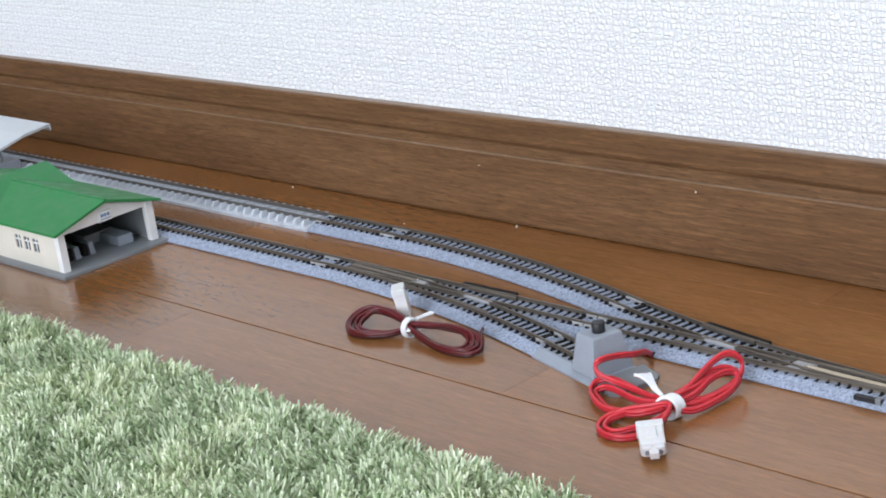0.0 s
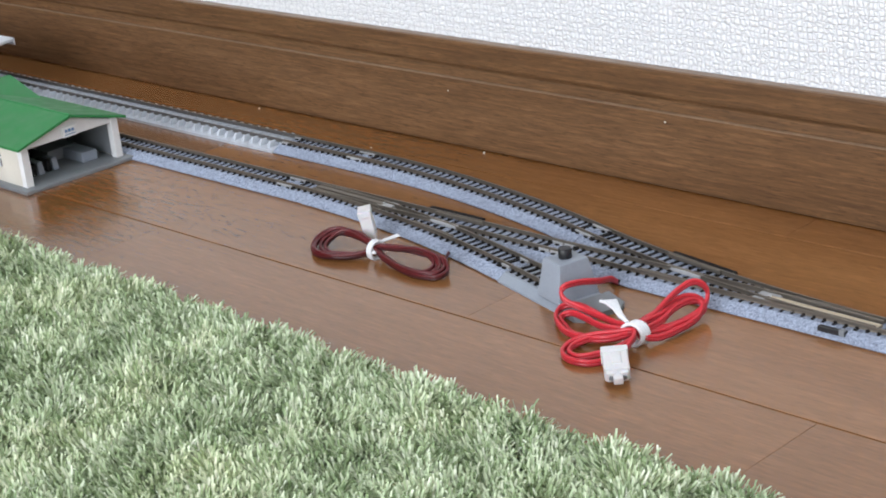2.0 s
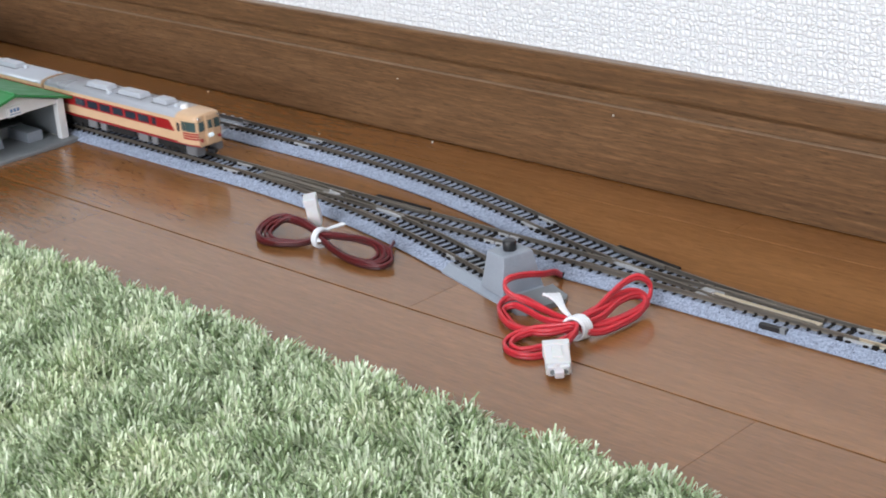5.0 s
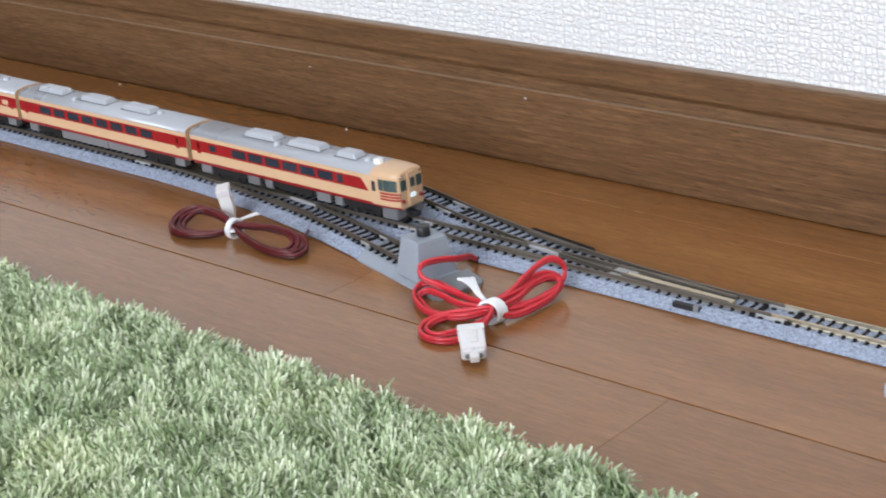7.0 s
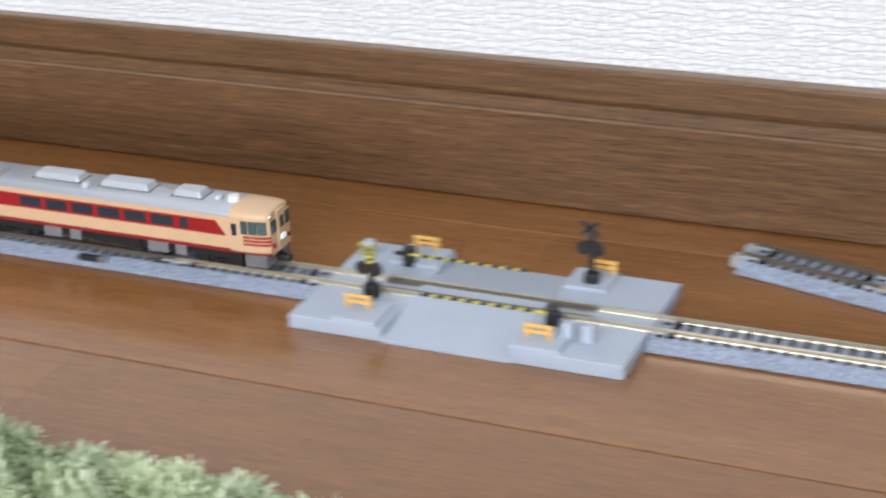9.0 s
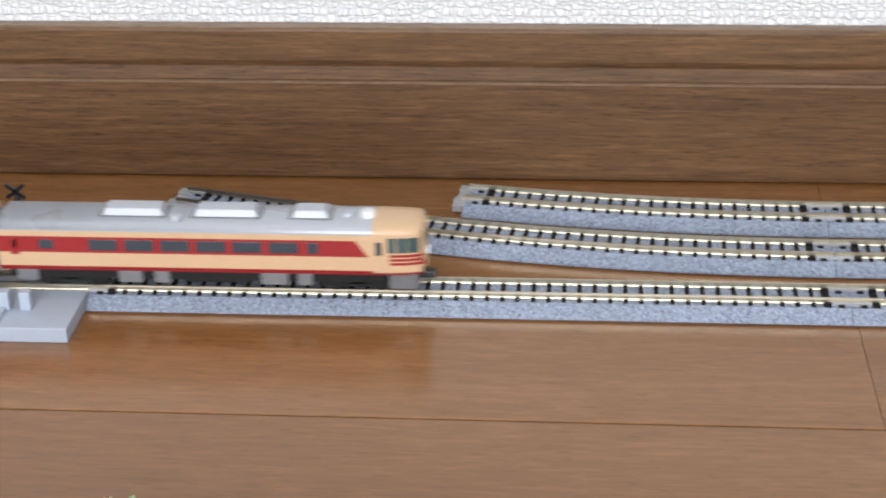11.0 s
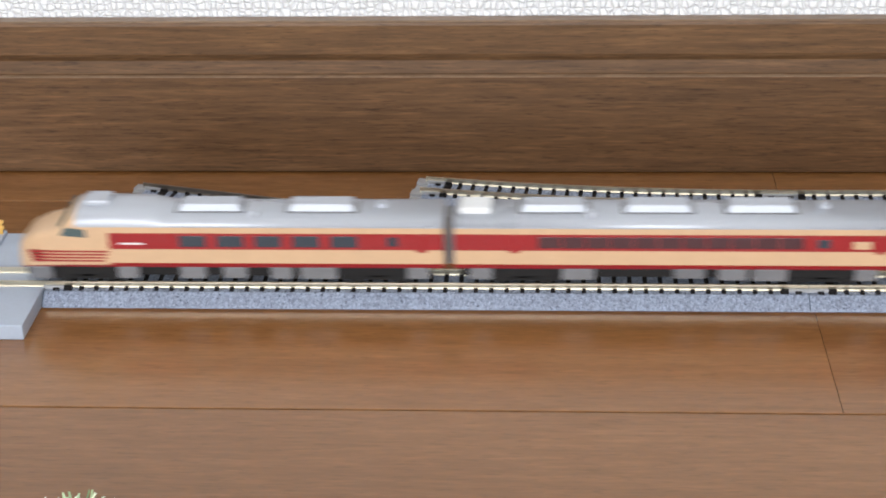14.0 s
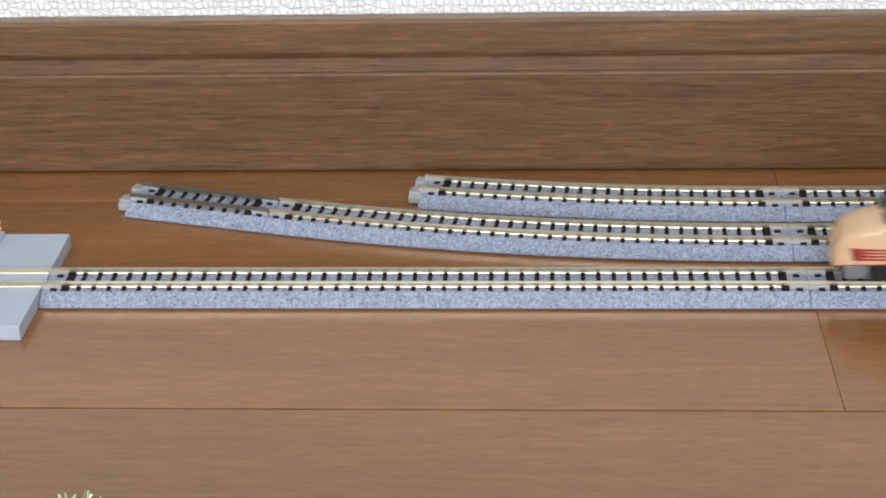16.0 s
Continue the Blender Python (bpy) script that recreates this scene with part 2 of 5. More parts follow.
def box(name, x0, x1, y0, y1, z0, z1, material, parent=None, bevel=0.0003, m=None, taper=None, label=""):
    bm = bmesh.new()
    add_box(bm, x0, x1, y0, y1, z0, z1, bevel, m, taper=taper)
    return part(name, bm, material, parent, label)


def cyl(name, c, r, h, material, parent=None, axis="z", seg=20, r2=None, label=""):
    """A cylinder standing on c, along an axis, with softened rims."""
    bm = bmesh.new()
    bmesh.ops.create_cone(bm, cap_ends=True, segments=seg, radius1=r, radius2=r if r2 is None else r2, depth=h)
    caps = [e for e in bm.edges if len(e.link_faces) == 2 and any(len(f.verts) > 4 for f in e.link_faces)]
    bmesh.ops.bevel(bm, geom=caps, offset=min(r, h) * 0.12, segments=1, affect="EDGES")
    rot = {"z": Matrix(), "x": Matrix.Rotation(radians(90), 4, "Y"), "y": Matrix.Rotation(radians(-90), 4, "X")}[axis]
    bmesh.ops.transform(bm, matrix=Matrix.Translation(c) @ rot @ Matrix.Translation((0, 0, h / 2)), verts=bm.verts)
    for f in bm.faces:
        f.smooth = len(f.verts) == 4
    return part(name, bm, material, parent, label)


def add_prism(bm, pts, x0, x1, mat=0):
    """A prism along x over a closed outline in (y, z)."""
    a = [bm.verts.new((x0, y, z)) for y, z in pts]
    b = [bm.verts.new((x1, y, z)) for y, z in pts]
    n = len(pts)
    fs = [bm.faces.new((a[i], a[(i + 1) % n], b[(i + 1) % n], b[i])) for i in range(n)]
    fs += [bm.faces.new(a[::-1]), bm.faces.new(b)]
    for f in fs:
        f.material_index = mat
    bmesh.ops.recalc_face_normals(bm, faces=fs)
    return a + b


def prism(name, pts, x0, x1, material, parent=None, m=None, bevel=0.0, label=""):
    bm = bmesh.new()
    add_prism(bm, pts, x0, x1)
    if bevel:
        bmesh.ops.bevel(bm, geom=list(bm.edges), offset=bevel, segments=2, affect="EDGES")
    if m is not None:
        bmesh.ops.transform(bm, matrix=m, verts=bm.verts)
    return part(name, bm, material, parent, label)


def tube(name, pts, r, material, parent=None, seg=8, closed=False, label=""):
    """A round cord through points, smoothed by Catmull-Rom."""
    P = [Vector(p) for p in pts]
    fine = []
    n = len(P)
    for i in range(n if closed else n - 1):
        p0, p1, p2, p3 = (P[(i + k) % n] if closed else P[min(max(i + k, 0), n - 1)] for k in (-1, 0, 1, 2))
        for j in range(6):
            u = j / 6
            fine.append(0.5 * (2 * p1 + (p2 - p0) * u + (2 * p0 - 5 * p1 + 4 * p2 - p3) * u * u + (3 * p1 - p0 - 3 * p2 + p3) * u ** 3))
    if not closed:
        fine.append(P[-1])
    bm = bmesh.new()
    rings = []
    k = len(fine)
    up = Vector((0.13, 0.2, 1)).normalized()
    for i, p in enumerate(fine):
        t = (fine[(i + 1) % k] - fine[i - 1]) if closed else (fine[min(i + 1, k - 1)] - fine[max(i - 1, 0)])
        t.normalize()
        side = t.cross(up)
        side = side.normalized() if side.length > 1e-5 else Vector((1, 0, 0))
        nor = side.cross(t)
        rings.append([bm.verts.new(p + r * (math.cos(a) * side + math.sin(a) * nor)) for a in (2 * math.pi * j / seg for j in range(seg))])
    for i in range(k if closed else k - 1):
        A, B = rings[i], rings[(i + 1) % k]
        for j in range(seg):
            bm.faces.new((A[j], A[(j + 1) % seg], B[(j + 1) % seg], B[j])).smooth = True
    if not closed:
        bm.faces.new(rings[0][::-1])
        bm.faces.new(rings[-1])
    bmesh.ops.recalc_face_normals(bm, faces=bm.faces)
    return part(name, bm, material, parent, label)


def sweep(name, path, profile, material, parent=None, smooth=False, label=""):
    """Sweep a closed outline of (offset, z) along a path of (x, y, heading)."""
    bm = bmesh.new()
    rings = []
    for x, y, a in path:
        nx, ny = -math.sin(a), math.cos(a)
        rings.append([bm.verts.new((x + nx * o, y + ny * o, z)) for o, z in profile])
    n = len(profile)
    for A, B in zip(rings, rings[1:]):
        for j in range(n):
            bm.faces.new((A[j], A[(j + 1) % n], B[(j + 1) % n], B[j])).smooth = smooth
    bm.faces.new(rings[0][::-1])
    bm.faces.new(rings[-1])
    bmesh.ops.recalc_face_normals(bm, faces=bm.faces)
    return part(name, bm, material, parent, label)


# ---- room ----
def room():
    x0, x1, y0, h = ROOM
    t = 0.1
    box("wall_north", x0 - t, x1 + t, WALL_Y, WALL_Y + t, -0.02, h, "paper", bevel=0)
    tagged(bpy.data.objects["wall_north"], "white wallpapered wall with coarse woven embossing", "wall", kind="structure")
    # out-of-view wall, dark brown only to keep its glare off the baseboard
    tagged(box("wall_west", x0 - t, x0, y0, WALL_Y, -0.02, h, "panel", bevel=0), "unseen side wall, made dark to cut sheen on the baseboard", "wall", kind="structure")
    tagged(box("wall_east", x1, x1 + t, y0, WALL_Y, -0.02, h, "plaster", bevel=0), "plain white side wall of the room", "wall", kind="structure")
    wx0, wx1, wz0, wz1 = WIN
    bm = bmesh.new()
    add_box(bm, x0 - t, wx0, y0 - t, y0, -0.02, h)
    add_box(bm, wx1, x1 + t, y0 - t, y0, -0.02, h)
    add_box(bm, wx0, wx1, y0 - t, y0, wz1, h)
    add_box(bm, wx0, wx1, y0 - t, y0, -0.02, wz0)
    tagged(part("wall_south", bm, "plaster"), "plain white wall with a tall window opening", "wall", kind="structure")
    tagged(box("ceiling", x0 - t, x1 + t, y0 - t, WALL_Y + t, h, h + t, "plaster", bevel=0), "plain white room ceiling", "ceiling", kind="structure")
    # baseboard: flat foot, cove, upper lip with a rounded top
    y = BASE_Y
    prof = [(WALL_Y, 0.0005), (y + 0.0006, 0.0005), (y, 0.001), (y, 0.0386), (y + 0.0003, 0.0391), (y + 0.0018, 0.0395), (y + 0.0020, 0.0415), (y + 0.0023, 0.0445),
            (y + 0.0034, 0.0453), (y + 0.0034, 0.0460), (y + 0.0008, 0.0466), (y + 0.0004, 0.0475), (y + 0.0004, 0.0585), (y + 0.0009, 0.0595), (y + 0.0020, BASE_H), (WALL_Y, BASE_H)]
    prism("baseboard", prof, x0, x1, "base")
    board = bpy.data.objects["baseboard"]
    prism("worn_edge", [(y - 0.0002, 0.0386), (y - 0.0002, 0.0389), (y + 0.0003, 0.0392), (y + 0.0010, 0.0394), (y + 0.0010, 0.0390), (y + 0.0004, 0.0386)], x0, x1, "edge", board)
    prism("top_edge", [(y + 0.0012, BASE_H - 0.0003), (y + 0.0018, BASE_H + 0.0003), (WALL_Y - 0.0003, BASE_H + 0.0003), (WALL_Y - 0.0003, BASE_H - 0.0003)], x0, x1, "edge", board)
    tagged(bpy.data.objects["baseboard"], "tall brown wooden baseboard with a moulded groove", "baseboard", kind="structure")


room()


# ---- floor: a sub-floor with separate varnished boards on it ----
floor = box("floor", ROOM[0], ROOM[1], ROOM[2], WALL_Y, -0.03, -0.006, "joint", bevel=0)
tagged(floor, "varnished reddish-brown wooden floor of narrow boards", "floor", kind="structure")


def boards():
    w, s0 = 0.0716, -0.0601
    gap, end_gap = 0.00075, 0.00012
    joints = {-1: [-1.17, -0.575, -0.185, 0.72], 0: [-0.96, -0.36, 0.2495, 0.86], 1: [-1.2, -0.66, -0.06, 0.55], 2: [-0.9, -0.3, 0.2485, 0.85]}
    meshes = {}
    for k in range(-33, 3):
        ya, yb = s0 + k * w, s0 + (k + 1) * w
        if k == 2:
            yb = BASE_Y + 0.004
        xs = [ROOM[0]] + joints.get(k, [-1.1 + 0.13 * (k % 5), -0.2 + 0.13 * (k % 5), 0.7 + 0.13 * (k % 5)]) + [ROOM[1]]
        for xa, xb in zip(xs, xs[1:]):
            key = (round(xb - xa, 3), round(yb - ya, 4))
            if key not in meshes:
                bm = bmesh.new()
                lx, ly = (xb - xa) / 2 - end_gap / 2, (yb - ya) / 2 - gap / 2
                b, e = 0.0002, 0.00004
                rings = [[(-lx, -ly, -0.006), (lx, -ly, -0.006), (lx, ly, -0.006), (-lx, ly, -0.006)],
                         [(-lx, -ly, -b), (lx, -ly, -b), (lx, ly, -b), (-lx, ly, -b)],
                         [(-lx + e, -ly + b, 0), (lx - e, -ly + b, 0), (lx - e, ly - b, 0), (-lx + e, ly - b, 0)]]
                vs = [[bm.verts.new(p) for p in r] for r in rings]
                for A, B in zip(vs, vs[1:]):
                    for j in range(4):
                        bm.faces.new((A[j], A[(j + 1) % 4], B[(j + 1) % 4], B[j]))
                bm.faces.new(vs[2])
                me = bpy.data.meshes.new("board")
                bm.to_mesh(me)
                bm.free()
                me.materials.append(M["floor"])
                meshes[key] = me
            ob = new("board", meshes[key])
            ob.location = ((xa + xb) / 2, (ya + yb) / 2, 0)
            ob.parent = floor


# ---- tracks ----
def straight(x0, y0, a, length, step=0.03):
    n = max(1, round(length / step))
    return [(x0 + math.cos(a) * length * i / n, y0 + math.sin(a) * length * i / n, a) for i in range(n + 1)]


def arc(x0, y0, a, radius, angle, n=14):
    """A bend from (x0, y0) and heading a; positive angles turn left."""
    s = 1 if angle > 0 else -1
    cx, cy = x0 - s * radius * math.sin(a), y0 + s * radius * math.cos(a)
    return [(cx + s * radius * math.sin(a + angle * i / n), cy - s * radius * math.cos(a + angle * i / n), a + angle * i / n) for i in range(n + 1)]


def along(path, s):
    """Place and heading s metres along a path."""
    for (xa, ya, aa), (xb, yb, ab) in zip(path, path[1:]):
        d = math.hypot(xb - xa, yb - ya)
        if s <= d or (xb, yb, ab) == path[-1]:
            u = s / d
            return xa + (xb - xa) * u, ya + (yb - ya) * u, aa + (ab - aa) * u
        s -= d


def length_of(path):
    return sum(math.hypot(b[0] - a[0], b[1] - a[1]) for a, b in zip(path, path[1:]))


def cut(path, s0, s1, n=12):
    return [along(path, s0 + (s1 - s0) * i / n) for i in range(n + 1)]


BED = [(-0.0116, 0.0), (-0.0116, 0.0006), (-0.0125, 0.0007), (-0.0122, 0.0012), (-0.0082, SHOULDER_Z - 0.0003), (-0.0078, SHOULDER_Z), (0.0078, SHOULDER_Z), (0.0082, SHOULDER_Z - 0.0003), (0.0122, 0.0012), (0.0125, 0.0007), (0.0116, 0.0006), (0.0116, 0.0)]
BED_SLAB = [(-0.0125, 0.0), (-0.0123, 0.0016), (-0.0106, 0.0022), (0.0106, 0.0022), (0.0123, 0.0016), (0.0125, 0.0)]
TIE_MESH = {}


def rail_outline(o, top=RAIL_Z):
    return [(o - 0.00055, SHOULDER_Z + 0.0003), (o - 0.0002, SHOULDER_Z + 0.0008), (o - 0.00033, top - 0.0006), (o - 0.00033, top), (o + 0.00033, top), (o + 0.00033, top - 0.0006),
            (o + 0.0002, SHOULDER_Z + 0.0008), (o + 0.00055, SHOULDER_Z + 0.0003)]


def tie_mesh(kind, half):
    """A sleeper with its raised rail chairs."""
    key = (kind, round(half, 4))
    if key not in TIE_MESH:
        bm = bmesh.new()
        if kind == "tie":
            hw, z = 0.00088, SHOULDER_Z + 0.00025
            add_box(bm, -hw, hw, -half, half, SHOULDER_Z - 0.0008, z, taper=(0.0002, 0.0002))
            for o in (-0.0048, 0.0048):
                for d in (-0.0011, 0.0011):
                    add_box(bm, -0.0006, 0.0006, o + d - 0.0004, o + d + 0.0004, z, z + 0.0007)
        elif kind == "joint":
            hw, z = 0.00150, SHOULDER_Z + 0.00035
            add_box(bm, -hw, hw, -half, half, SHOULDER_Z - 0.0008, z, taper=(0.0002, 0.0002))
            for o in (-0.0048, 0.0048):
                for d in (-0.0012, 0.0012):
                    add_box(bm, -0.0012, 0.0012, o + d - 0.0005, o + d + 0.0005, z, z + 0.0008)
        else:
            hw, z = 0.0016, SHOULDER_Z + 0.0011
            add_box(bm, -hw, hw, -0.0108, -0.0030, 0.0018, z, taper=(0.0008, 0.0020))
            add_box(bm, -hw, hw, 0.0030, 0.0108, 0.0018, z, taper=(0.0008, 0.0020))
            add_box(bm, -hw, hw, -0.0034, 0.0034, 0.0018, SHOULDER_Z + 0.0004)
        me = bpy.data.meshes.new("sleeper")
        bm.to_mesh(me)
        bm.free()
        me.materials.append(M["concrete" if kind == "slab" else "tie"])
        TIE_MESH[key] = me
    return TIE_MESH[key]


def lay_ties(path, s0, s1, thing, kind="tie", half=0.0073):
    n = max(1, round((s1 - s0) / (TIE if kind == "tie" else 0.0078)))
    for i in range(n):
        x, y, a = along(path, s0 + (i + 0.5) * (s1 - s0) / n)
        ob = new("sleeper", tie_mesh(kind, half))
        ob.matrix_world = pose(x, y, 0, 0, 0, math.degrees(a))
        ob.parent = thing


def joiner(thing, path, s):
    """An end of a section: a wide sleeper, pale joiner plates and their dark clips."""
    L = length_of(path)
    s = min(max(s, 0.0001), L - 0.0001)
    x, y, a = along(path, s)
    m = pose(x, y, 0, 0, 0, math.degrees(a))
    ob = new("end_sleeper", tie_mesh("joint", 0.0073))
    x2, y2, a2 = along(path, 0.0076 if s < L / 2 else L - 0.0076)
    ob.matrix_world = pose(x2, y2, 0, 0, 0, math.degrees(a2))
    ob.parent = thing
    for o in (-0.0048, 0.0048):
        bm = bmesh.new()
        add_box(bm, -0.0040, 0.0030, o - 0.0011, o + 0.0011, SHOULDER_Z - 0.0002, SHOULDER_Z + 0.0011, 0.0002, m)
        plate = part("rail_joiner", bm, "joiner", thing)
        for d in (-0.0019, 0.0019):
            bm = bmesh.new()
            add_box(bm, -0.0007, 0.0013, o + d - 0.0005, o + d + 0.0005, SHOULDER_Z - 0.0002, SHOULDER_Z + 0.0006, 0, m)
            part("clip", bm, "tie", plate)


def section(path, label, kind="tie", bed="ballast", open_start=False, gap=0.00012, worn=False):
    """One straight or curved piece of model track."""
    thing = empty("track_section")
    tagged(thing, label, "model track", "model track sections")
    L = length_of(path)
    p = cut(path, gap, L - gap, max(2, len(path) - 1))
    sweep("roadbed", p, BED if kind == "tie" else BED_SLAB, bed, thing)
    if kind != "tie":
        sweep("track_centre", p, [(-0.0037, 0.0020), (-0.0037, 0.0034), (0.0037, 0.0034), (0.0037, 0.0020)], "concrete", thing)
    ext = 0.0012 if open_start else 0
    for o in (-0.0048, 0.0048):
        q = list(p)
        if ext:
            x, y, a = q[0]
            q = [(x - ext * math.cos(a), y - ext * math.sin(a), a)] + q
        sweep("rail", q, rail_outline(o), "rail" if not worn else ("raild" if kind == "slab" else "railw"), thing)
    if open_start:
        x, y, a = p[0]
        bm = bmesh.new()
        add_box(bm, -0.0045, 0.0, -0.0082, 0.0082, 0.0006, SHOULDER_Z - 0.0006, 0.0003, pose(x, y, 0, 0, 0, math.degrees(a)))
        add_box(bm, -0.0045, 0.0, -0.0070, -0.0028, SHOULDER_Z - 0.0008, SHOULDER_Z + 0.0005, 0.0002, pose(x, y, 0, 0, 0, math.degrees(a)))
        add_box(bm, -0.0045, 0.0, 0.0028, 0.0070, SHOULDER_Z - 0.0008, SHOULDER_Z + 0.0005, 0.0002, pose(x, y, 0, 0, 0, math.degrees(a)))
        part("joiner_tongue", bm, "joiner", thing)
    lay_ties(path, 0.0095 if kind == "tie" else 0.0025, L - (0.0095 if kind == "tie" else 0.0025), thing, kind)
    if kind == "tie":
        joiner(thing, path, 0.0035)
        joiner(thing, path, L - 0.0035)
    return thing


def turnout(x, y, a, hand, label, lever):
    """A number six turnout, points at (x, y), running along heading a; hand +1 branches to its left."""
    thing = empty("turnout")
    tagged(thing, label, "turnout", "model turnouts")
    through_path = straight(x, y, a, 0.186, 0.02)
    branch = arc(x, y, a, R6, hand * A15, 18)
    sweep("roadbed", cut(through_path, 0.00012, 0.18588), BED, "ballast", thing)
    low = [(o, z - 0.00025 if z > 0.001 else z) for o, z in BED]
    sweep("branch_roadbed", cut(branch, 0.02, length_of(branch) - 0.0001, 18), low, "ballast", thing)
    # running rails, broken at the frog
    for path in (through_path, branch):
        for o in (-0.0048, 0.0048):
            sweep("rail", cut(path, 0.0002, length_of(path) - 0.0002, 20), rail_outline(o, RAIL_Z if path is through_path else RAIL_Z - 0.0001), "railw", thing)
    fwd = Vector((math.cos(a), math.sin(a), 0))
    left = Vector((-math.sin(a), math.cos(a), 0))

    def put(name, s0, s1, o0, o1, z0, z1, mat, turn=0.0, label=""):
        bm = bmesh.new()
        ln, wd = s1 - s0, o1 - o0
        c = Vector((x, y, 0)) + fwd * (s0 + s1) / 2 + left * hand * (o0 + o1) / 2
        add_box(bm, -ln / 2, ln / 2, -wd / 2, wd / 2, z0, z1, 0.0002, pose(c.x, c.y, 0, 0, 0, math.degrees(a) + hand * turn))
        return part(name, bm, mat, thing, label)

    # sleepers: shared ones at the points, then a set for each leg
    n = round((0.186 - 0.019) / TIE)
    for i in range(n):
        s = 0.0095 + (i + 0.5) * (0.186 - 0.019) / n
        d = s * s / 2 / R6
        if d < 0.0105:
            half = 0.0073 + d / 2
            ob = new("sleeper", tie_mesh("tie", round(half, 3)))
            c = Vector((x, y, 0)) + fwd * s + left * hand * d / 2
            ob.matrix_world = pose(c.x, c.y, 0, 0, 0, math.degrees(a))
            ob.parent = thing
    split = math.sqrt(0.0105 * 2 * R6)
    lay_ties(through_path, split, 0.1765, thing)
    lay_ties(branch, split + 0.001, length_of(branch) - 0.0095, thing)
    # point rails, pivot plate, frog and check rail
    put("point_blade", 0.020, 0.072, -0.0030, -0.0022, SHOULDER_Z + 0.0004, RAIL_Z - 0.0002, "railw", 1.4)
    put("point_blade", 0.020, 0.072, 0.0036, 0.0044, SHOULDER_Z + 0.0004, RAIL_Z - 0.0002, "railw", 2.6)
    put("switch_plate", 0.019, 0.071, -0.0016, 0.0012, SHOULDER_Z + 0.0003, RAIL_Z - 0.0007, "rail" if lever != "plain" else "railw", 2.0, "pale nickel plate between the point rails")
    put("pivot_plate", 0.068, 0.078, -0.0035, 0.0045, SHOULDER_Z + 0.0004, RAIL_Z - 0.0010, "joiner", 2.0)
    cyl("pivot_pin", tuple(Vector((x, y, RAIL_Z - 0.001)) + fwd * 0.071), 0.0008, 0.0008, "steel", thing)
    put("frog", 0.108, 0.128, 0.0036, 0.0062, SHOULDER_Z + 0.0003, RAIL_Z - 0.0003, "joiner", 7)
    put("check_rail", 0.104, 0.136, -0.0036, -0.0028, SHOULDER_Z + 0.0004, RAIL_Z, "railw")
    put("check_rail", 0.104, 0.136, 0.0135, 0.0143, SHOULDER_Z + 0.0004, RAIL_Z, "railw", 9)
    if lever == "plain":
        put("black_guard_strip", 0.095, 0.131, -0.0098, -0.0060, SHOULDER_Z - 0.0020, SHOULDER_Z + 0.0014, "tie", 0, "black strip beside the outer rail")
    else:
        put("black_guard_strip", 0.099, 0.137, 0.0150, 0.0190, SHOULDER_Z - 0.0020, SHOULDER_Z + 0.0014, "tie", 9, "black strip beside the outer rail")
        # hand lever in its slot on the front shoulder
        s = 0.035
        c = Vector((x, y, 0)) + fwd * s - left * hand * 0.0097
        bm = bmesh.new()
        add_box(bm, -0.0062, 0.0062, -0.0012, 0.0012, 0.0015, 0.0040, 0.0002, pose(c.x, c.y, 0, 0, 0, math.degrees(a)))
        part("lever_slot", bm, "black", thing, "black slot of the hand lever")
        bm = bmesh.new()
        add_box(bm, -0.0012, 0.0012, -0.0012, 0.0010, 0.0020, 0.0046, 0.0003, pose(c.x + 0.0048, c.y - 0.0004, 0, 0, 0, math.degrees(a)))
        part("hand_lever", bm, "greyd", thing)
    joiner(thing, through_path, 0.0035)
    joiner(thing, through_path, 0.1825)
    joiner(thing, branch, length_of(branch) - 0.0035)
    return through_path, branch


def tracks():
    grey = "straight model track with pale grey ballast and black sleepers"
    bend = "curved model track with pale grey ballast and black sleepers"
    for x0, ln in ((0.0, 0.248), (0.248, 0.248), (0.496, 0.248), (-0.186, 0.062), (-0.806, 0.248), (-1.054, 0.248), (-1.302, 0.248)):
        section(straight(x0, YC, 0, ln), grey, worn=x0 < -0.5)
    turnout(-0.558, YC, 0, -1, "grey-ballasted turnout branching away from the wall", "plain")
    _, branch = turnout(-0.186, YC, math.pi, -1, "turnout branching towards the wall, with a black lever", "lever")
    x, y, a = branch[-1]
    # back line: bend to parallel, a short straight, then pale concrete sleepers
    p = arc(x, y, a, R6, A15, 14)
    section(p, bend, worn=True)
    x, y, a = p[-1]
    section(straight(x, y, math.pi, 0.062), "short straight model track with grey ballast", worn=True)
    x -= 0.062
    for i in range(4):
        section(straight(x - 0.248 * i, y, math.pi, 0.248), "straight model track with pale concrete sleepers", "slab", "concrete", worn=True)
    # sidings at the crossing's far side, both ending open
    y2 = 0.0125 + 0.0326
    p = arc(0.2465, y2, math.pi, R6, -radians(14.4), 14)
    xe, ye, ae = p[-1]
    section(p, bend)
    q = straight(xe, ye, ae, 0.0535)
    section([(a_[0], a_[1], a_[2] - math.pi) for a_ in q[::-1]], "short straight track with an open joiner end", open_start=True, worn=True)
    section(straight(0.2465, y2, 0, 0.248), grey)
    section(straight(0.4945, y2, 0, 0.248), grey)
    y3 = 0.0630 + 0.0125
    p = arc(0.2475, y3, math.pi, R6, -radians(10.2), 12)
    section([(a_[0], a_[1], a_[2] - math.pi) for a_ in p[::-1]], "curved track with an open joiner end", open_start=True)
    section(straight(0.2475, y3, 0, 0.248), grey)
    section(straight(0.4955, y3, 0, 0.248), grey)


tracks()


